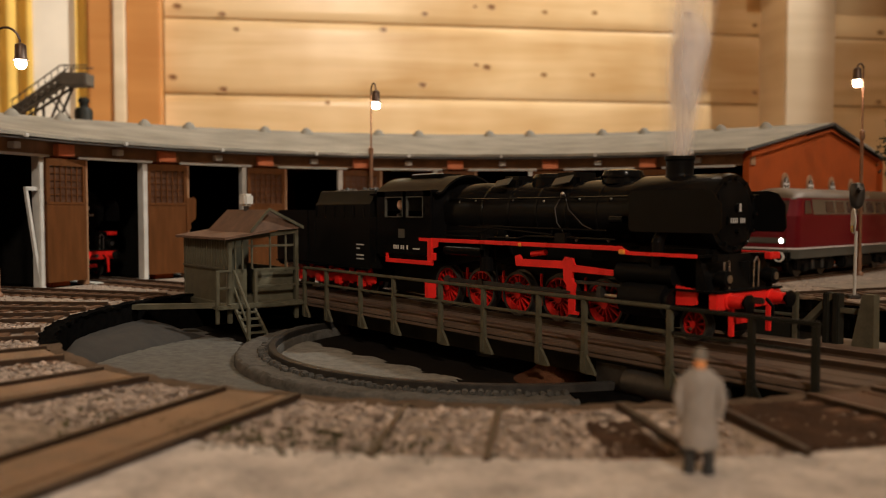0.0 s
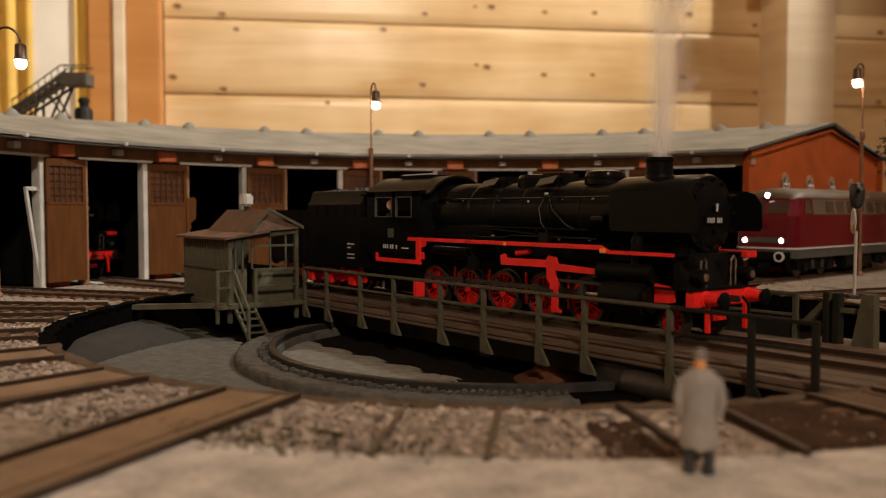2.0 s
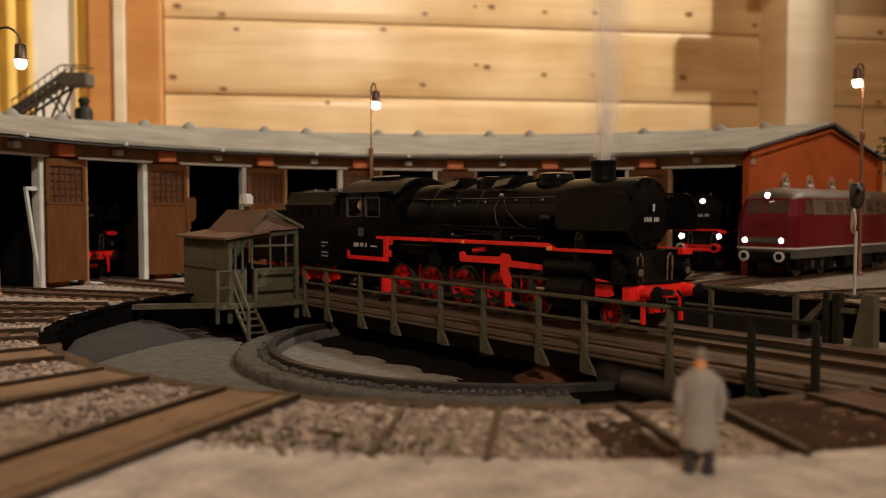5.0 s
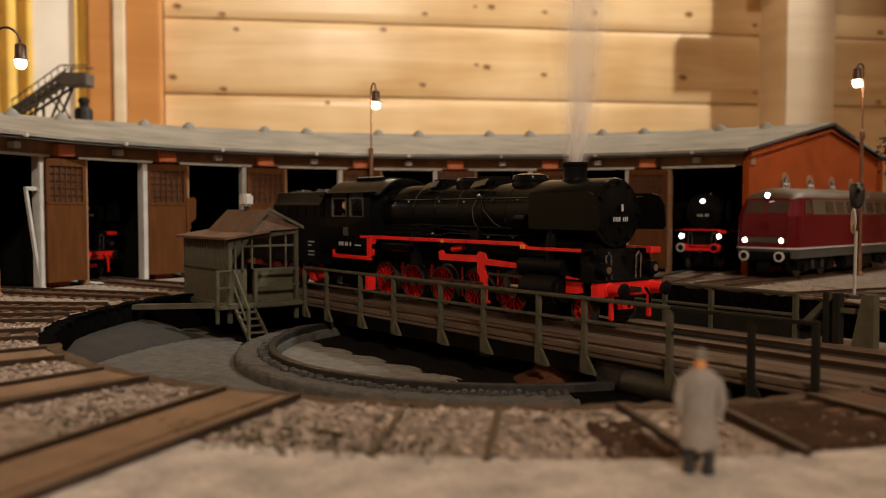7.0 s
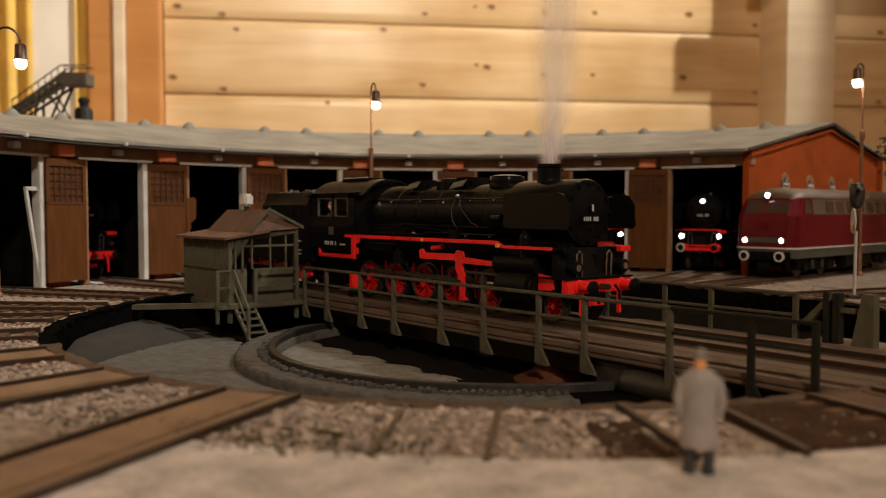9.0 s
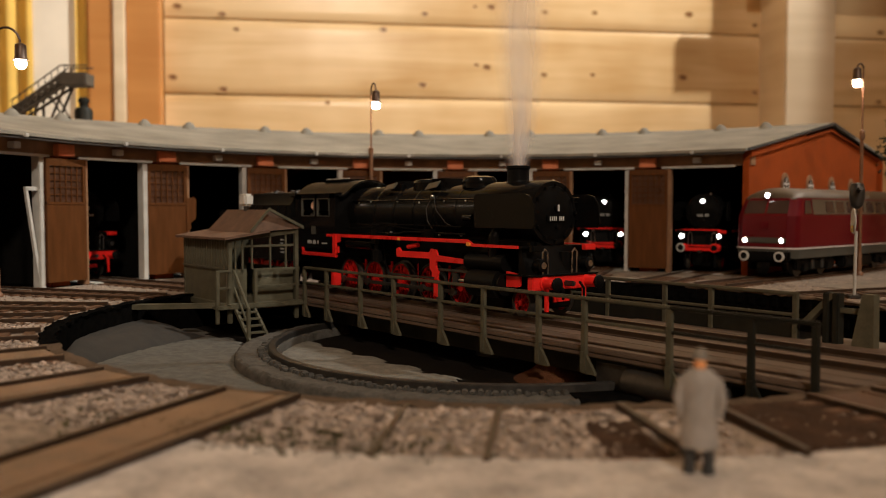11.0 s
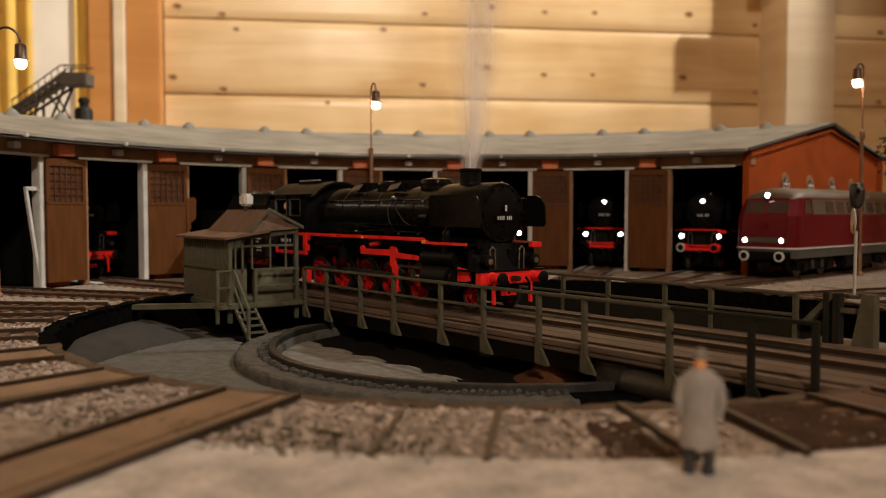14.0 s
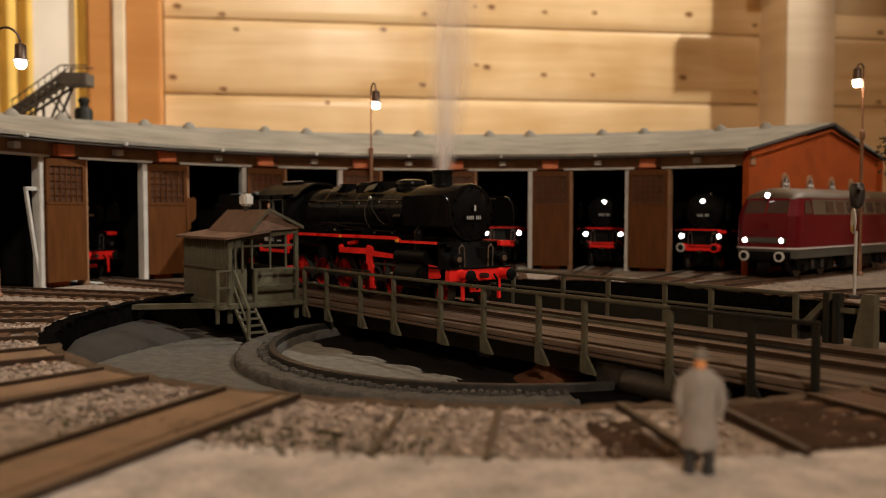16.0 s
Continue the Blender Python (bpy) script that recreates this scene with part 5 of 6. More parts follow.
        # windscreen halves on the raked nose
        bm = bm_()
        fx = lambda z: -3.5 - 1.2 - (z - 33.4) * 0.541 + 1.25
        vs = [bm.verts.new((fx(z) + d, s * y, z)) for d in (-0.3, 0.15) for y, z in ((0.7, 34.8), (12.4, 34.8), (11.6, 41.8), (0.7, 41.8))]
        for f in ((0, 1, 2, 3), (7, 6, 5, 4), (0, 4, 5, 1), (1, 5, 6, 2), (2, 6, 7, 3), (3, 7, 4, 0)):
            bm.faces.new([vs[i] for i in f])
        part("windscreen", bm, WINDOW_DARK, shell, "dark raked windscreen half")
        hl = part("headlamp", cyl(bm_(), (-4.5, s * 10.4, 20.2), (-2.0, s * 10.4, 20.2), 1.7, 16), SKIRT, shell)
        part("lamp_glass", cyl(bm_(), (-2.1, s * 10.4, 20.2), (-1.6, s * 10.4, 20.2), 1.3, 16), LAMP_GLOW, hl)
        bf = part("buffer", cyl(bm_(), (-6, s * 10, 11.6), (-1, s * 10, 11.6), 1.7, 16), BLACK_MATT, root)
        part("buffer_ring", lathe(bm_(), [(2.7, -1.2), (2.8, 0.0), (1.9, 0.15), (1.9, -0.4)], (0, s * 10, 11.6), "X", 24), WHITE_BAR, bf, "white-rimmed buffer head")
        part("buffer_face", cyl(bm_(), (-0.6, s * 10, 11.6), (0.0, s * 10, 11.6), 1.9, 20), BLACK_MATT, bf)
        for x in (-36, -144):
            fr = part("bogie_frame", box(bm_(), x - 24, x + 24, s * 13 - 1.2, s * 13 + 1.2, 3.6, 9.6, 0.8), BLACK_MATT, root, "black bogie side frame")
            for dx in (-15, 15):
                part("axle_box", box(bm_(), x + dx - 3, x + dx + 3, s * 14.4 - 1, s * 14.4 + 1, 3, 8, 0.6), BLACK_MATT, fr)
                part("wheel", cyl(bm_(), (x + dx, s * 8, 5.4), (x + dx, s * 10.4, 5.4), 5.4, 24), STEEL_DARK, fr)
                part("coil_spring", cyl(bm_(), (x + dx * 0.4, s * 14.6, 4.5), (x + dx * 0.4, s * 14.6, 9.5), 1.2, 10), STEEL_DARK, fr)
        part("fuel_tank", box(bm_(), -110, -70, s * 13 - 3, s * 13 + 3, 3.2, 10.4, 1.0), BLACK_MATT, root)
    part("lamp_panel", box(bm_(), -3.4, -1.9, -12.6, 12.6, 18.6, 21.8, 0.5), SKIRT, shell, "grey-pink lamp panel")
    part("emblem", box(bm_(), -3.4, -2.3, -2.2, 2.2, 26.5, 30), CRIMSON, shell)
    # Black plate puts the shade of the unlit front over the grey skirt.
    part("front_dark_plate", box(bm_(), -5.5, -1.8, -14.5, 14.5, 8.4, 15.3, 1.2), BLACK_MATT, root, "black plate behind the buffers that darkens the skirt front")
    tl = part("roof_lamp", cyl(bm_(), (-10, 0, 44.6), (-6.5, 0, 44.6), 1.6, 16), DIESEL_GREY, root)
    part("lamp_glass", cyl(bm_(), (-6.7, 0, 44.6), (-6.0, 0, 44.6), 1.4, 16), LAMP_GLOW, tl)
    part("floor_frame", box(bm_(), -174, -6, -9, 9, 8, 12), BLACK_MATT, root)
    return root


diesel_locomotive(P(-23, 210, 0.1, 0, 0, 94.5 + 180))
# ---- tracks round the turntable ----
INFILL = mat("golden_brown_boards", (0.19, 0.118, 0.07), 0.5, 0, 0.4, 120, 0.35, 1800, spec=0.2)
def track(a, r0, r1, boards, label, sunk=False):
    x, y = pol(1, a)
    root = thing("track", P(0, 0, -0.8 if a == -45 else 0, 0, 0, a), label=label, category="track", group="tracks round the turntable")
    for y in (-8.9, 8.9):
        bm = prism(bm_(), [(y - 1.1, -2.0), (y + 1.1, -2.0), (y + 0.4, -1.3), (y + 0.6, -0.5), (y + 0.6, 0), (y - 0.6, 0), (y - 0.6, -0.5), (y - 0.4, -1.3)], r0, r1, "YZ")
        part("rail", bm, RAIL, root)
        if not sunk:
            part("rail_head", box(bm_(), r0, r1, y - 0.5, y + 0.5, -0.02, 0.06), RAIL_TOP, root)
    if boards:
        part("infill", box(bm_(), r0 + 0.5, r1, -7.4, 4.0, -1.5, -0.65, 0.2), INFILL if a < -50 else SLEEPER, root, "brown boards between the rails")
        part("infill", box(bm_(), r0 + 0.5, r1, 4.9, 7.1, -1.5, -0.65, 0.2), INFILL if a < -50 else SLEEPER, root)
    n = 0 if sunk else int((r1 - r0) / 6.8)
    for i in range(n):
        share("sleeper", SLEEPER_ME, root, P(r0 + 3 + i * 6.8, 0, -1.5))
    return root


SLEEPER_ME = mesh_of("sleeper", box(bm_(), -1.6, 1.6, -14.5, 14.5, -0.4, 0.45, 0.2), SLEEPER)
for a in range(-120, -29, 15):
    track(a, 154.5, 189 if a > -60 else 420, a in (-60, -75, -90), "brown rails sunk in grey ballast at the pit edge", a >= -75)
for a in (-15, 0, 15, 30, 45, 60, 75):
    track(a, 154.5, 420, a in (0, -15), "brown rails leading off the turntable edge")
for k in range(-2, 7):
    a = A0 - STEP / 2 - STEP * k
    track(a, 154.5, 440 if -1 <= k else 420, False, "brown rails leading from the turntable into a stall")
d_track = track(0, -52, 340, False, "brown rails under the diesel locomotive")
d_track.matrix_basis = P(-23, 210, 0, 0, 0, 94.5)

SOIL = mat("dark_brown_soil", (0.05, 0.027, 0.016), 0.9, 0, 0.45, 160, 0.7, 900, spec=0.1)
bm = arc_strip(bm_(), [(155.2, -1.5), (155.6, -1.32), (184.5, -1.32), (186.0, -1.5)], -27.5, 4, 60)
js = random.Random(14)
for v in bm.verts:
    v.co.z += js.uniform(-0.12, 0.25)
    v.co.x += js.uniform(-0.8, 0.8)
tagged(part("soil", bm, SOIL), "dark red-brown soil between the outgoing rails", "soil", kind="structure")
tagged(part("soil", arc_strip(bm_(), [(164, -1.5), (165, -1.0), (176, -0.85), (187, -1.0), (189, -1.5)], -36.6, -33.6, 10), SOIL), "strip of dark red-brown soil beside a sunken rail", "soil", kind="structure")

# loose ballast stones, nearest the eye
rnd = random.Random(11)
verts, faces = [], []
ico = [(0, 0, 1), (0.9, 0, 0.3), (0.28, 0.86, 0.35), (-0.72, 0.53, 0.3), (-0.72, -0.53, 0.35), (0.28, -0.86, 0.3), (0, 0, -0.6)]
tri = [(0, 1, 2), (0, 2, 3), (0, 3, 4), (0, 4, 5), (0, 5, 1), (6, 2, 1), (6, 3, 2), (6, 4, 3), (6, 5, 4), (6, 1, 5)]


def stones(count, r0, r1, a0, a1, smin, smax):
    for i in range(count):
        r, a = math.sqrt(rnd.uniform(r0 * r0, r1 * r1)), rnd.uniform(a0, a1)
        near = abs(((a + 7.5) % 15) - 7.5) * math.pi / 180 * r
        if near < 10.5 and rnd.random() < (0.9 if a < -52 else 0.45):
            continue
        x, y = pol(r, a)
        s = rnd.uniform(smin, smax)
        e = Euler((rnd.uniform(-0.6, 0.6), rnd.uniform(-0.6, 0.6), rnd.uniform(0, 6.28))).to_matrix()
        q = Vector((rnd.uniform(0.7, 1.3), rnd.uniform(0.7, 1.2), rnd.uniform(0.35, 0.65)))
        b = len(verts)
        for v in ico:
            w = e @ Vector((v[0] * q.x * rnd.uniform(0.8, 1.15), v[1] * q.y * rnd.uniform(0.8, 1.15), v[2] * q.z))
            verts.append(((x + w.x * s) * S, (y + w.y * s) * S, (-1.55 + w.z * s) * S))
        faces.extend(tuple(b + j for j in t) for t in tri)


stones(6400, 155.5, 188.5, -118, -28, 0.45, 1.4)
stones(300, 155.5, 187, -28, -8, 0.3, 0.7)
stones(1500, 155.5, 230, -160, -92, 0.25, 0.6)
stones(1600, 187, 235, -62, -10, 0.18, 0.4)
stones(2200, 156, 235, 20, 175, 0.3, 0.7)
me = bpy.data.meshes.new("ballast_stones")
me.from_pydata(verts, [], faces)


def stone_material():
    m = mat("loose_stone", (0.33, 0.258, 0.208), 0.8, 0, 0.4, 500, 0.3, 2500)
    n, l = m.node_tree.nodes, m.node_tree.links
    geo, rng, mix = n.new("ShaderNodeNewGeometry"), n.new("ShaderNodeMapRange"), n.new("ShaderNodeHueSaturation")
    rng.inputs["To Min"].default_value, rng.inputs["To Max"].default_value = 0.62, 1.25
    l.new(geo.outputs["Random Per Island"], rng.inputs["Value"])
    l.new(rng.outputs[0], mix.inputs["Value"])
    b = n["Principled BSDF"]
    src = b.inputs["Base Color"].links[0].from_socket
    l.new(src, mix.inputs["Color"])
    l.new(mix.outputs[0], b.inputs["Base Color"])
    return m


me.materials.append(stone_material())
tagged(new("ballast_stones", me), "loose grey and brown ballast stones between tracks", "ballast", kind="stuff")


# short dark moss along the ragged border between ballast and path
def moss(count, seed):
    r = random.Random(seed)
    vs, fs = [], []
    for i in range(count):
        a = r.choice((-57.5, -52, -48.5, -62.8)) + r.gauss(0, 2.6)
        rad = PATH_R - 3 + r.gauss(0, 4.0)
        cx, cy = pol(rad, a)
        for j in range(5):
            t, h, w = r.uniform(0, 6.28), r.uniform(0.5, 1.5), r.uniform(0.12, 0.3)
            x, y = cx + r.gauss(0, 0.5), cy + r.gauss(0, 0.5)
            k = len(vs)
            dx, dy = w * math.cos(t), w * math.sin(t)
            vs += [((x - dx) * S, (y - dy) * S, -1.55 * S), ((x + dx) * S, (y + dy) * S, -1.55 * S),
                   ((x + dy * 1.5) * S, (y - dx * 1.5) * S, (-1.5 + h) * S), ((x - dy) * S, (y + dx) * S, -1.55 * S)]
            fs += [(k, k + 1, k + 2), (k + 1, k + 3, k + 2), (k + 3, k, k + 2)]
    mesh = bpy.data.meshes.new("moss")
    mesh.from_pydata(vs, [], fs)
    mesh.materials.append(mat("dark_moss", (0.07, 0.06, 0.027), 0.85, 0, 0.4, 300, 0, spec=0.1))
    return tagged(new("moss", mesh), "short dark green-brown moss along the path border", "moss", kind="stuff")


moss(170, 21)


# ---- lamps ----
def street_lamp(x, y, top, turn, label, reach=9.0):
    root = thing("street_lamp", P(x, y, -1.4, 0, 0, turn), label=label, category="street lamp", group="lit lattice yard lamps")
    h = top + 1.4
    part("foot", lathe(bm_(), [(2.6, 0), (2.4, 1.2), (1.5, 2.2), (1.3, 12), (0.9, 13)], seg=16), LAMP_BROWN, root)
    part("pole", lathe(bm_(), [(1.05, 12), (1.0, h * 0.68), (1.5, h * 0.685), (1.5, h * 0.72), (0.55, h * 0.73), (0.5, h + 4)], seg=14), LAMP_BROWN, root, "brown thin lamp pole")
    pts = [(0, 0, h + 3.5)] + [(reach / 2 - reach / 2 * math.cos(radians(t)), 0, h + 3.5 + reach * 0.62 * math.sin(radians(t))) for t in range(20, 161, 20)] + [(reach, 0, h + 3.0)]
    part("arm", tube(bm_(), pts, 0.5, 8), LAMP_METAL, root, "curved dark lamp arm")
    part("shade", lathe(bm_(), [(0.8, h + 4.5), (2.3, h + 3.5), (2.5, h - 2.0), (3.4, h - 3.2), (3.0, h - 3.2), (2.0, h - 2.0)], (reach, 0, 0), seg=20), LAMP_METAL, root, "dark brass lamp shade")
    part("bulb", lathe(bm_(), [(0.01, h - 6.9), (1.1, h - 6.7), (1.9, h - 6.0), (2.3, h - 5.0), (2.2, h - 3.9), (1.2, h - 2.2)], (reach, 0, 0), seg=18), BULB_GLOW, root, "glowing warm bulb")
    return root



street_lamp(-199.8, 73.6, 103.3, -14, "thin brown yard lamp with glowing bulb before the roundhouse")
street_lamp(-8.4, 289.7, 115.0, -105, "thin brown yard lamp with glowing bulb beside the diesel locomotive", 5.0)
street_lamp(-176.0, -136.0, 104.0, 57, "thin brown yard lamp with glowing bulb at the pit edge", 12.0)

# ---- signal post ----
sig = thing("signal_post", P(55, 156, -1.4, 0, 0, -50), label="slim white signal post with oval plate and dark lantern", category="signal")
part("pole", cyl(bm_(), (0, 0, 0), (0.8, 0, 29), 0.65, 14), JAMB, sig, "white pole, a little out of plumb")
part("base", box(bm_(), -2.4, 2.4, -2.4, 2.4, 0, 1.4, 0.3), STEEL_DARK, sig)
part("oval_plate", lathe(bm_(), [(0.01, -0.35), (3.6, -0.35), (3.9, 0), (3.6, 0.35), (0.01, 0.35)], axis="Y", seg=28), WHITE_BAR, sig, "white oval plate", m=P(0.9, -1.2, 33.4) @ Matrix.Diagonal((1, 1, 1.45, 1)))
part("plate_mark", box(bm_(), -1.9, 1.9, -0.2, 0.2, -2.2, 0.6, 0.15), mat("yellow_plate_paint", (0.62, 0.42, 0.08), 0.5, 0, 0.1), sig, "yellow lower field", m=P(0.9, -1.75, 30.8))
bm = lathe(bm_(), [(0.8, 38.5), (2.5, 40), (3.1, 43), (3.1, 47.5), (2.4, 49.4), (0.01, 50)], (0.9, 0, 0), seg=20)
cyl(bm, (0.9, 0, 46.5), (7.6, 0, 47.2), 0.9, 12)
part("lantern", bm, STEEL_DARK, sig, "dark lantern with side arm")

# ---- the figurine on the path ----
bm = bm_()
for s in (-1, 1):
    lathe(bm, [(1.15, 0.0), (1.25, 0.5), (1.0, 1.2), (1.05, 3.0), (1.35, 6.0)], (0, s * 1.75, 0), seg=16)
    box(bm, -1.0, 2.4, s * 1.75 - 1.0, s * 1.75 + 1.0, 0.0, 0.9, 0.35)
legs = len(bm.faces)
rings = []
for z, rx, ry in ((4.2, 2.2, 3.6), (6.5, 2.15, 3.5), (9.5, 2.0, 3.15), (11.5, 2.0, 3.1), (14.0, 2.15, 3.45), (15.4, 1.9, 3.4), (16.3, 1.3, 2.2), (16.7, 0.9, 1.1)):
    rings.append([bm.verts.new((rx * math.cos(2 * math.pi * i / 24) + 0.12 * math.sin(5 * i), ry * math.sin(2 * math.pi * i / 24), z + (0.15 * math.sin(i * 1.3) if z < 5 else 0))) for i in range(24)])
for a, b in zip(rings, rings[1:]):
    for i in range(24):
        bm.faces.new((a[i], a[(i + 1) % 24], b[(i + 1) % 24], b[i]))
bm.faces.new(rings[0][::-1])
bm.faces.new(rings[-1])
for s in (-1, 1):
    tube(bm, [(0, s * 3.1, 15.0), (0.0, s * 3.95, 11.8), (0.7, s * 3.4, 9.0)], 0.95, 12)
coat = len(bm.faces)
ball(bm, (0.0, 0, 17.6), 1.35, 1.0, 0.85, 1.1, 18, 12)
head = len(bm.faces)
lathe(bm, [(1.38, 18.0), (1.3, 18.9), (0.85, 19.6), (0.01, 19.9)], (-0.05, 0, 0), seg=18)
bm.faces.ensure_lookup_table()
for i, f in enumerate(bm.faces):
    f.material_index = 1 if i < legs else 0 if i < coat else 2 if i < head else 3
fig = part("figurine", bm, COAT, None, m=P(162.8, -107.0, -1.2, 0, 0, 128) @ Matrix.Diagonal((0.85, 0.76, 0.91, 1)), smooth=60)
fig.data.materials.append(mat("dark_trousers", (0.03, 0.03, 0.03), 0.7))
fig.data.materials.append(mat("painted_skin_tone", (0.78, 0.33, 0.12), 0.5))
fig.data.materials.append(mat("grey_hair_paint", (0.16, 0.14, 0.115), 0.7))
tagged(fig, "small painted figurine in long grey coat on the path", "figurine")

# ---- behind the roundhouse ----
conv = thing("coaling_conveyor", Matrix(((0.6142, -0.7892, 0, -0.3165), (0.7892, 0.6142, 0, 0.2199), (0, 0, 1, 0), (0, 0, 0, 1))), label="dark lattice coaling conveyor behind the roundhouse roof", category="conveyor")
LATT = mat("dark_lattice_paint", (0.075, 0.06, 0.045), 0.6)
for y in (-7, 7):
    bm = tube(bm_(), [(-352, y, 116), (-306, y, 146), (-288, y, 146)], 1.5, 6)
    tube(bm, [(-350, y, 124), (-309, y, 153), (-288, y, 153)], 0.6, 6)
    tube(bm, [(-345, y, 112), (-304, y, 138), (-288, y, 138)], 1.3, 6)
    for i in range(9):
        x = -348 + i * 5.3
        z = 118.6 + i * 3.46
        cyl(bm, (x, y, z), (x + 2.4, y, z - 5.0), 0.7, 5)
        cyl(bm, (x + 2.4, y, z - 5.0), (x + 5.3, y, z + 3.4), 0.7, 5)
        cyl(bm, (x, y, z), (x, y, z + 8), 0.4, 5)
    part("lattice_girder", bm, LATT, conv)
    bm = tube(bm_(), [(-330, y, 122), (-322, y * 1.2, 0)], 1.2, 6)
    tube(bm, [(-304, y, 140), (-318, y, 108), (-322, y * 1.2, 0)], 1.2, 6)
    tube(bm, [(-318, y, 130), (-306, y, 108)], 0.8, 6)
    part("trestle_leg", bm, LATT, conv)
part("head_house", box(bm_(), -309, -288, -9, 9, 137, 147, 0.8), LATT, conv, "dark conveyor head")
part("belt", prism(bm_(), [(-352, 113), (-352, 115), (-306, 144), (-288, 144), (-288, 142), (-305, 142)], -6, 6, "XZ"), LATT, conv)
tower = thing("sand_tower", Matrix(((0.6142, -0.7892, 0, -0.3165), (0.7892, 0.6142, 0, 0.2199), (0, 0, 1, 0), (0, 0, 0, 1))), label="small dark green sand tower behind the roundhouse", category="tower")
part("shaft", lathe(bm_(), [(7, -1.4), (7, 118), (6, 120), (3.4, 121), (3.2, 125)], (-296, 6, 0), seg=18), OLIVE_DARK, tower)
part("cap", lathe(bm_(), [(4.4, 124.8), (4.4, 127.5), (2.5, 129), (0.01, 129.4)], (-296, 6, 0), seg=18), OLIVE_DARK, tower)

# Simple round stand-in; what stands so deep in the stall is unknown.
tank = thing("round_stand_in", P(-437, -20, -1.2), label="red-brown round-topped stand-in deep inside a stall", category="tank")
part("shell", lathe(bm_(), [(8.4, 0), (8.4, 40), (7.6, 44), (5.2, 47), (0.01, 48.2)], seg=24), BRICK, tank)
part("round_band", lathe(bm_(), [(8.4, 29.5), (8.8, 29.7), (8.8, 31), (8.4, 31.2)], seg=24), BEAM_BROWN, tank)
LEAF_MAT = mat("dark_foliage", (0.03, 0.036, 0.014), 0.8, 0, 0.5, 300, 0.3, 1500)
tree = thing("model_tree", P(-4, 356, -1.6), label="small dark green model tree beside the shed", category="tree")
bm = cyl(bm_(), (0, 0, 0), (1, 0, 62), 3.0, 12, 1.2)
for i in range(9):
    a = i * 2.4
    cyl(bm, (0.5, 0, 40 + i * 4), (13 * math.cos(a), 13 * math.sin(a), 56 + i * 4), 0.9, 6, 0.3)
part("trunk", bm, SLEEPER, tree)
verts2, faces2 = [], []
rl = random.Random(3)
for i in range(2600):
    d = Vector((rl.gauss(0, 1), rl.gauss(0, 1), rl.gauss(0, 1))).normalized()
    rr = (0.55 + 0.45 * rl.random()) * (1 + 0.28 * math.sin(3 * d.x + 5 * d.z) * math.cos(4 * d.y))
    c = Vector((d.x * 22 * rr, d.y * 22 * rr, 76 + d.z * 26 * rr))
    u = Vector((rl.gauss(0, 1), rl.gauss(0, 1), rl.gauss(0, 1))).normalized()
    w = u.cross(d).normalized()
    b = len(verts2)
    for p in (c - u * 1.6, c + w * 0.9, c + u * 1.6, c - w * 0.9):
        verts2.append(tuple(p * S))
    faces2.append((b, b + 1, b + 2, b + 3))
me = bpy.data.meshes.new("crown")
me.from_pydata(verts2, [], faces2)
me.materials.append(LEAF_MAT)
cr = new("crown", me)
cr.parent = tree


# ---- smoke from the chimney ----
def smoke_material(name, density, lift, loose=False):
    m = bpy.data.materials.new(name)
    m.use_nodes = True
    n, l = m.node_tree.nodes, m.node_tree.links
    n.remove(n["Principled BSDF"])
    out = n["Material Output"]
    tr, di, tl, mix, both = n.new("ShaderNodeBsdfTransparent"), n.new("ShaderNodeBsdfDiffuse"), n.new("ShaderNodeBsdfTranslucent"), n.new("ShaderNodeMixShader"), n.new("ShaderNodeMixShader")
    di.inputs[0].default_value = tl.inputs[0].default_value = (0.9, 0.86, 0.86, 1)
    tc, sep = n.new("ShaderNodeTexCoord"), n.new("ShaderNodeSeparateXYZ")
    l.new(tc.outputs["UV"], sep.inputs[0])

    def math_node(op, a, b=None, c=None):
        q = n.new("ShaderNodeMath")
        q.operation = op
        for i, v in enumerate((a, b, c)):
            if v is not None:
                if isinstance(v, (int, float)):
                    q.inputs[i].default_value = v
                else:
                    l.new(v, q.inputs[i])
        return q.outputs[0]
    u, w = sep.outputs[0], sep.outputs[1]
    side = math_node("MULTIPLY", math_node("MULTIPLY", u, math_node("SUBTRACT", 1.0, u)), 4.0)
    side = math_node("POWER", side, 1.1)
    fade = math_node("POWER", math_node("SUBTRACT", 1.0, w), lift)
    if loose:
        fade = math_node("POWER", math_node("MULTIPLY", math_node("MULTIPLY", w, math_node("SUBTRACT", 1.0, w)), 4.0), 0.8)
    nz = n.new("ShaderNodeTexNoise")
    mp = n.new("ShaderNodeMapping")
    mp.inputs["Scale"].default_value = (1, 1, 0.28)
    l.new(tc.outputs["Object"], mp.inputs[0])
    l.new(mp.outputs[0], nz.inputs["Vector"])
    nz.inputs["Scale"].default_value, nz.inputs["Detail"].default_value, nz.inputs["Distortion"].default_value = 38, 2, 0.9
    rg = n.new("ShaderNodeMapRange")
    rg.inputs["From Min"].default_value, rg.inputs["From Max"].default_value = 0.22, 0.72
    l.new(nz.outputs["Fac"], rg.inputs["Value"])
    fac = math_node("MULTIPLY", math_node("MULTIPLY", side, fade), math_node("MULTIPLY", rg.outputs[0], density))
    both.inputs[0].default_value = 0.5
    l.new(di.outputs[0], both.inputs[1])
    l.new(tl.outputs[0], both.inputs[2])
    l.new(fac, mix.inputs[0])
    l.new(tr.outputs[0], mix.inputs[1])
    l.new(both.outputs[0], mix.inputs[2])
    l.new(mix.outputs[0], out.inputs[0])
    return m


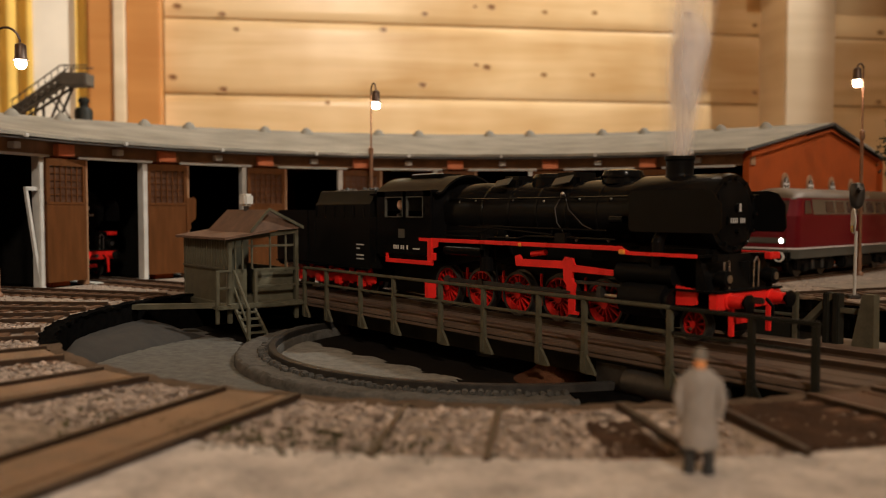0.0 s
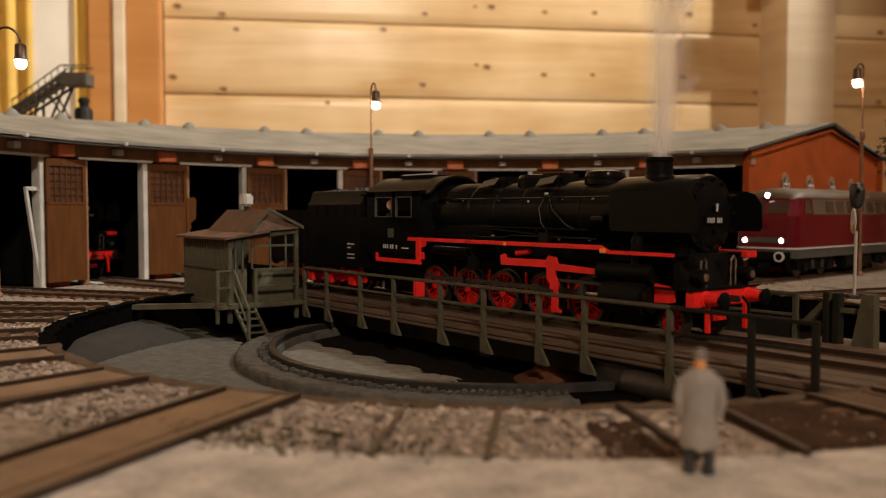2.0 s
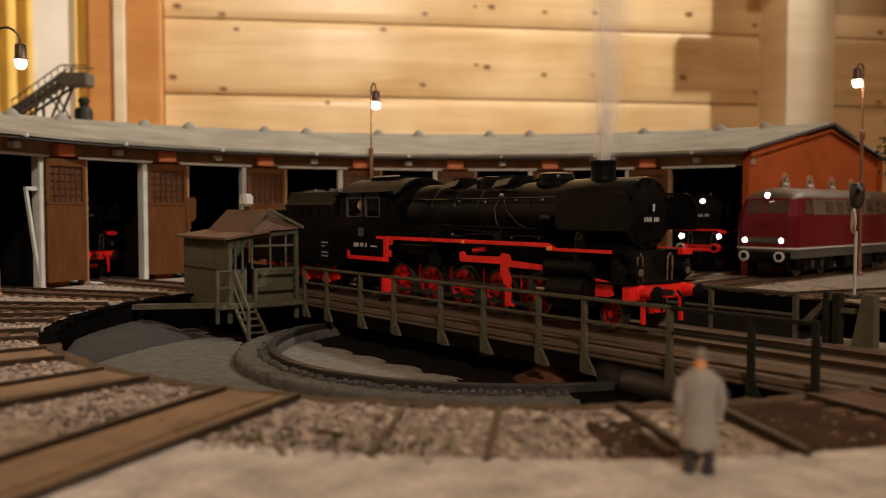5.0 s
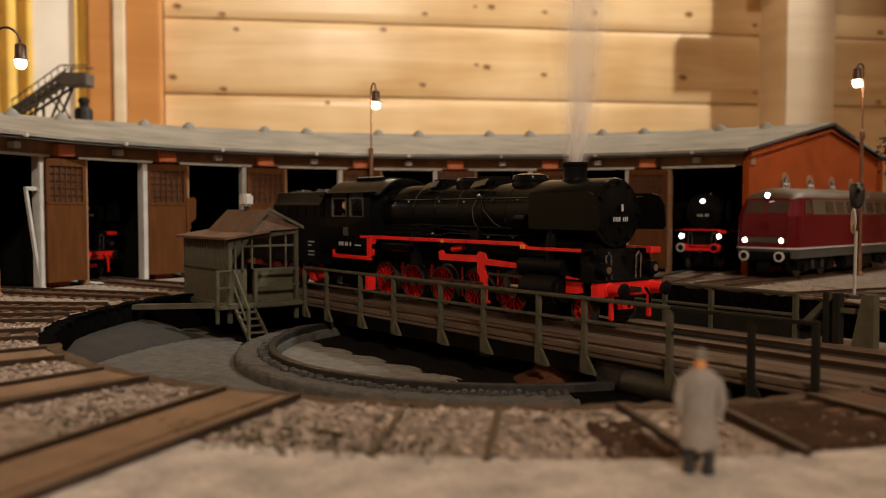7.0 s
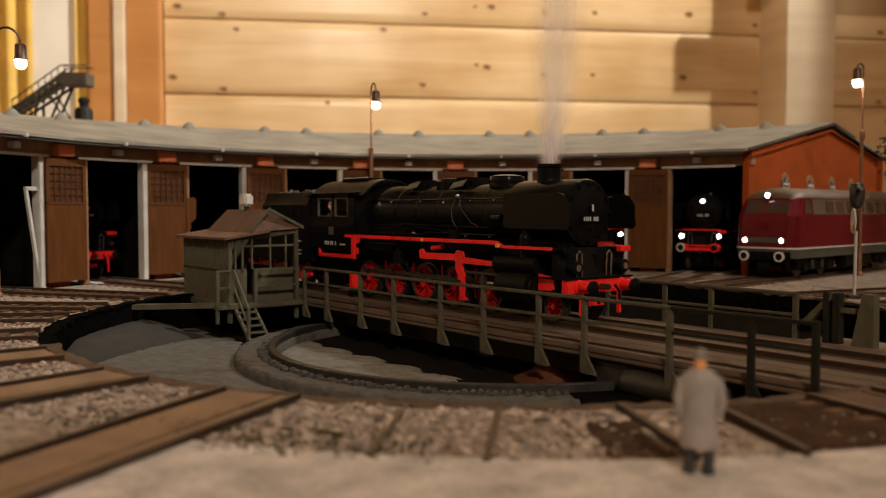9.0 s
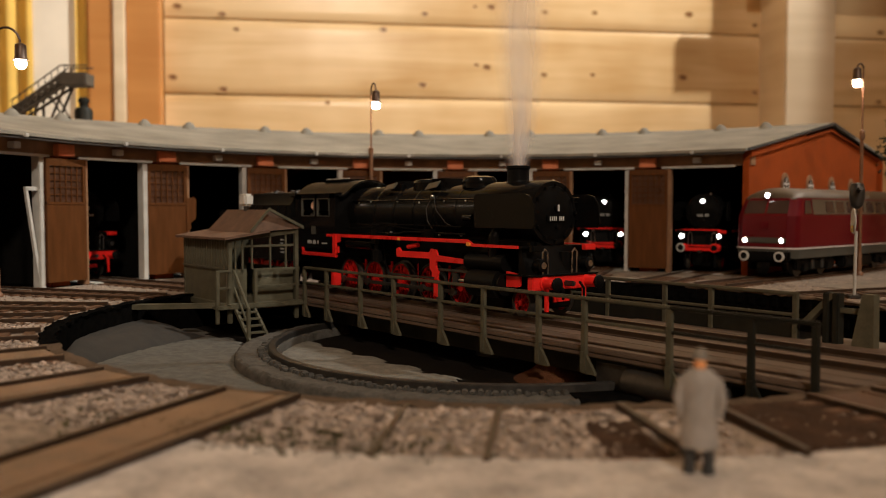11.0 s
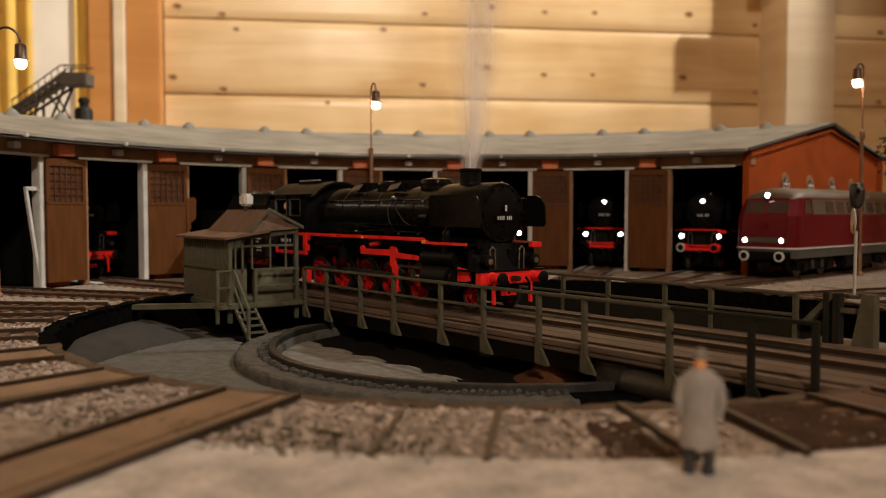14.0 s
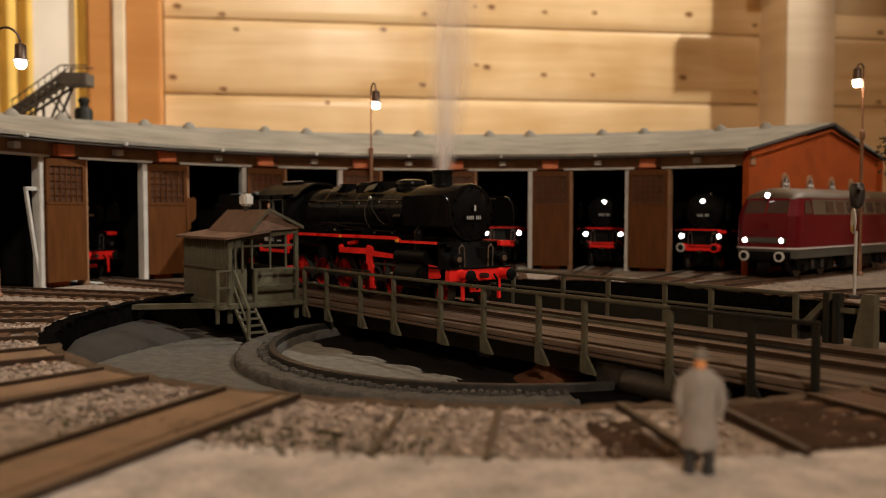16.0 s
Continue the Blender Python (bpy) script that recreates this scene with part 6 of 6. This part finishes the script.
def wisp(name, width0, width1, height, bend, seed, material, label):
    """A thin curled sheet of smoke that rises from its origin."""
    r = random.Random(seed)
    nu, nv = 10, 28
    p1, p2 = r.uniform(0, 6), r.uniform(0, 6)
    vs, fs, uv = [], [], []
    for j in range(nv + 1):
        t = j / nv
        w = width0 + (width1 - width0) * t ** 0.8
        cx = bend * t * t * height * 0.3 + 1.8 * t * math.sin(7 * t + p1)
        cy = 1.8 * t * math.sin(6 * t + p2)
        for i in range(nu + 1):
            s = i / nu - 0.5
            vs.append(((cx + s * w) * S, (cy + 0.14 * w * math.sin(s * 5 + p2 + 3 * t)) * S, t * height * S))
            uv.append((i / nu, t))
    for j in range(nv):
        for i in range(nu):
            a = j * (nu + 1) + i
            fs.append((a, a + 1, a + nu + 2, a + nu + 1))
    me = bpy.data.meshes.new(name)
    me.from_pydata(vs, [], fs)
    lay = me.uv_layers.new(name="flow")
    for poly in me.polygons:
        for li in poly.loop_indices:
            lay.data[li].uv = uv[me.loops[li].vertex_index]
    me.polygons.foreach_set("use_smooth", [True] * len(me.polygons))
    me.materials.append(material)
    return tagged(new(name, me), label, "smoke", "smoke over the chimney")


SMOKE = smoke_material("thin_smoke", 0.8, 0.3)
SMOKE_LOW = smoke_material("dense_smoke", 0.8, 1.1)
wisps = [(wisp("smoke_wisp", 8.5, 34, 95, 0.10, 1, SMOKE, "thin pale smoke rising from the chimney"), 52, 8, 0.0),
         (wisp("smoke_wisp", 7.0, 24, 95, -0.02, 2, SMOKE, "thin pale smoke rising from the chimney"), 70, -11, 1.3),
         (wisp("smoke_wisp", 6.5, 8, 34, 0.05, 3, SMOKE_LOW, "denser pale smoke just over the chimney"), 20, 14, 2.2),
         (wisp("smoke_wisp", 6.0, 7.5, 26, 0.0, 4, SMOKE_LOW, "denser pale smoke just over the chimney"), 110, -9, 0.7)]
THICK = smoke_material("thick_smoke", 1.9, 0.2, True)
puff = wisp("smoke_puff", 8, 15, 34, 0.0, 9, THICK, "thicker pale puff drifting up from the chimney")
curl = wisp("smoke_puff", 5, 7, 9, 0.3, 12, smoke_material("thin_curl", 0.55, 0.2, True), "small pale curl of smoke drifting over the chimney")


# ---- what moves ----
TRAVEL = [(0.0, 0.0), (0.5, -1.38), (1.0, -3.02), (1.5, -5.04), (2.0, -7.38), (2.5, -10.39), (3.0, -14.15), (3.5, -18.35), (4.0, -22.63),
          (4.6, -26.9), (5.2, -30.9), (5.8, -34.6), (6.5, -38.76), (7.0, -41.83), (7.5, -44.75), (8.0, -47.79), (8.5, -50.8), (9.0, -54.16), (9.6, -58.4), (10.2, -63.0),
          (10.8, -68.0), (11.5, -74.14), (12.0, -78.49), (12.5, -82.69), (13.0, -86.9), (13.5, -91.57), (14.0, -96.41), (14.5, -101.3), (15.0, -105.9), (15.5, -110.04), (16.0, -113.96)]


def motions():
    walk(loco, [(t, P(110 + s, 0, 0.1)) for t, s in TRAVEL])
    for ob, x, side, y, r in wheel_sets:
        if x is None:
            turn = [(t, s / 7.7 + 0.6 + (0 if side < 0 else 1.57)) for t, s in TRAVEL]
            walk(ob, [(t, P(3.2 * math.sin(a), side * y, r + 3.2 * math.cos(a))) for t, a in turn])
        else:
            rows = []
            for t, s in TRAVEL:
                a = math.degrees(s / r) + (math.degrees(0.6) if side < 0 else math.degrees(0.6 + 1.57))
                rows.append((t, P(x, side * y, r, 0, a, 0) @ P(0, 0, 0, 0, 0, 0 if side < 0 else 180)))
            walk(ob, rows)
    # the smoke follows the chimney, leans and turns a little as it goes
    for ob, yaw, swing, phase in wisps:
        walk(ob, [(t, P(79.4 + s, 0, 51.5, 1.5 * math.sin(t * 1.3 + phase), 2.0 * math.sin(t * 0.9 + phase) + 1.5, yaw + swing * math.sin(t * 0.7 + phase))) for t, s in TRAVEL])
    walk(puff, [(t, P(80 + 0.35 * s + 1.2 * math.sin(t), 0, 62 + 14 * t + 0.9 * t * t, 0, 3, 52 + 9 * t)) for t, s in TRAVEL])
    walk(curl, [(t, P(82.5 + 0.1 * s, 0, 65 + 1.6 * t + 9.0 * max(0.0, t - 1.8) ** 1.7, 0, 6, 52 + 7 * t)) for t, s in TRAVEL])


motions()
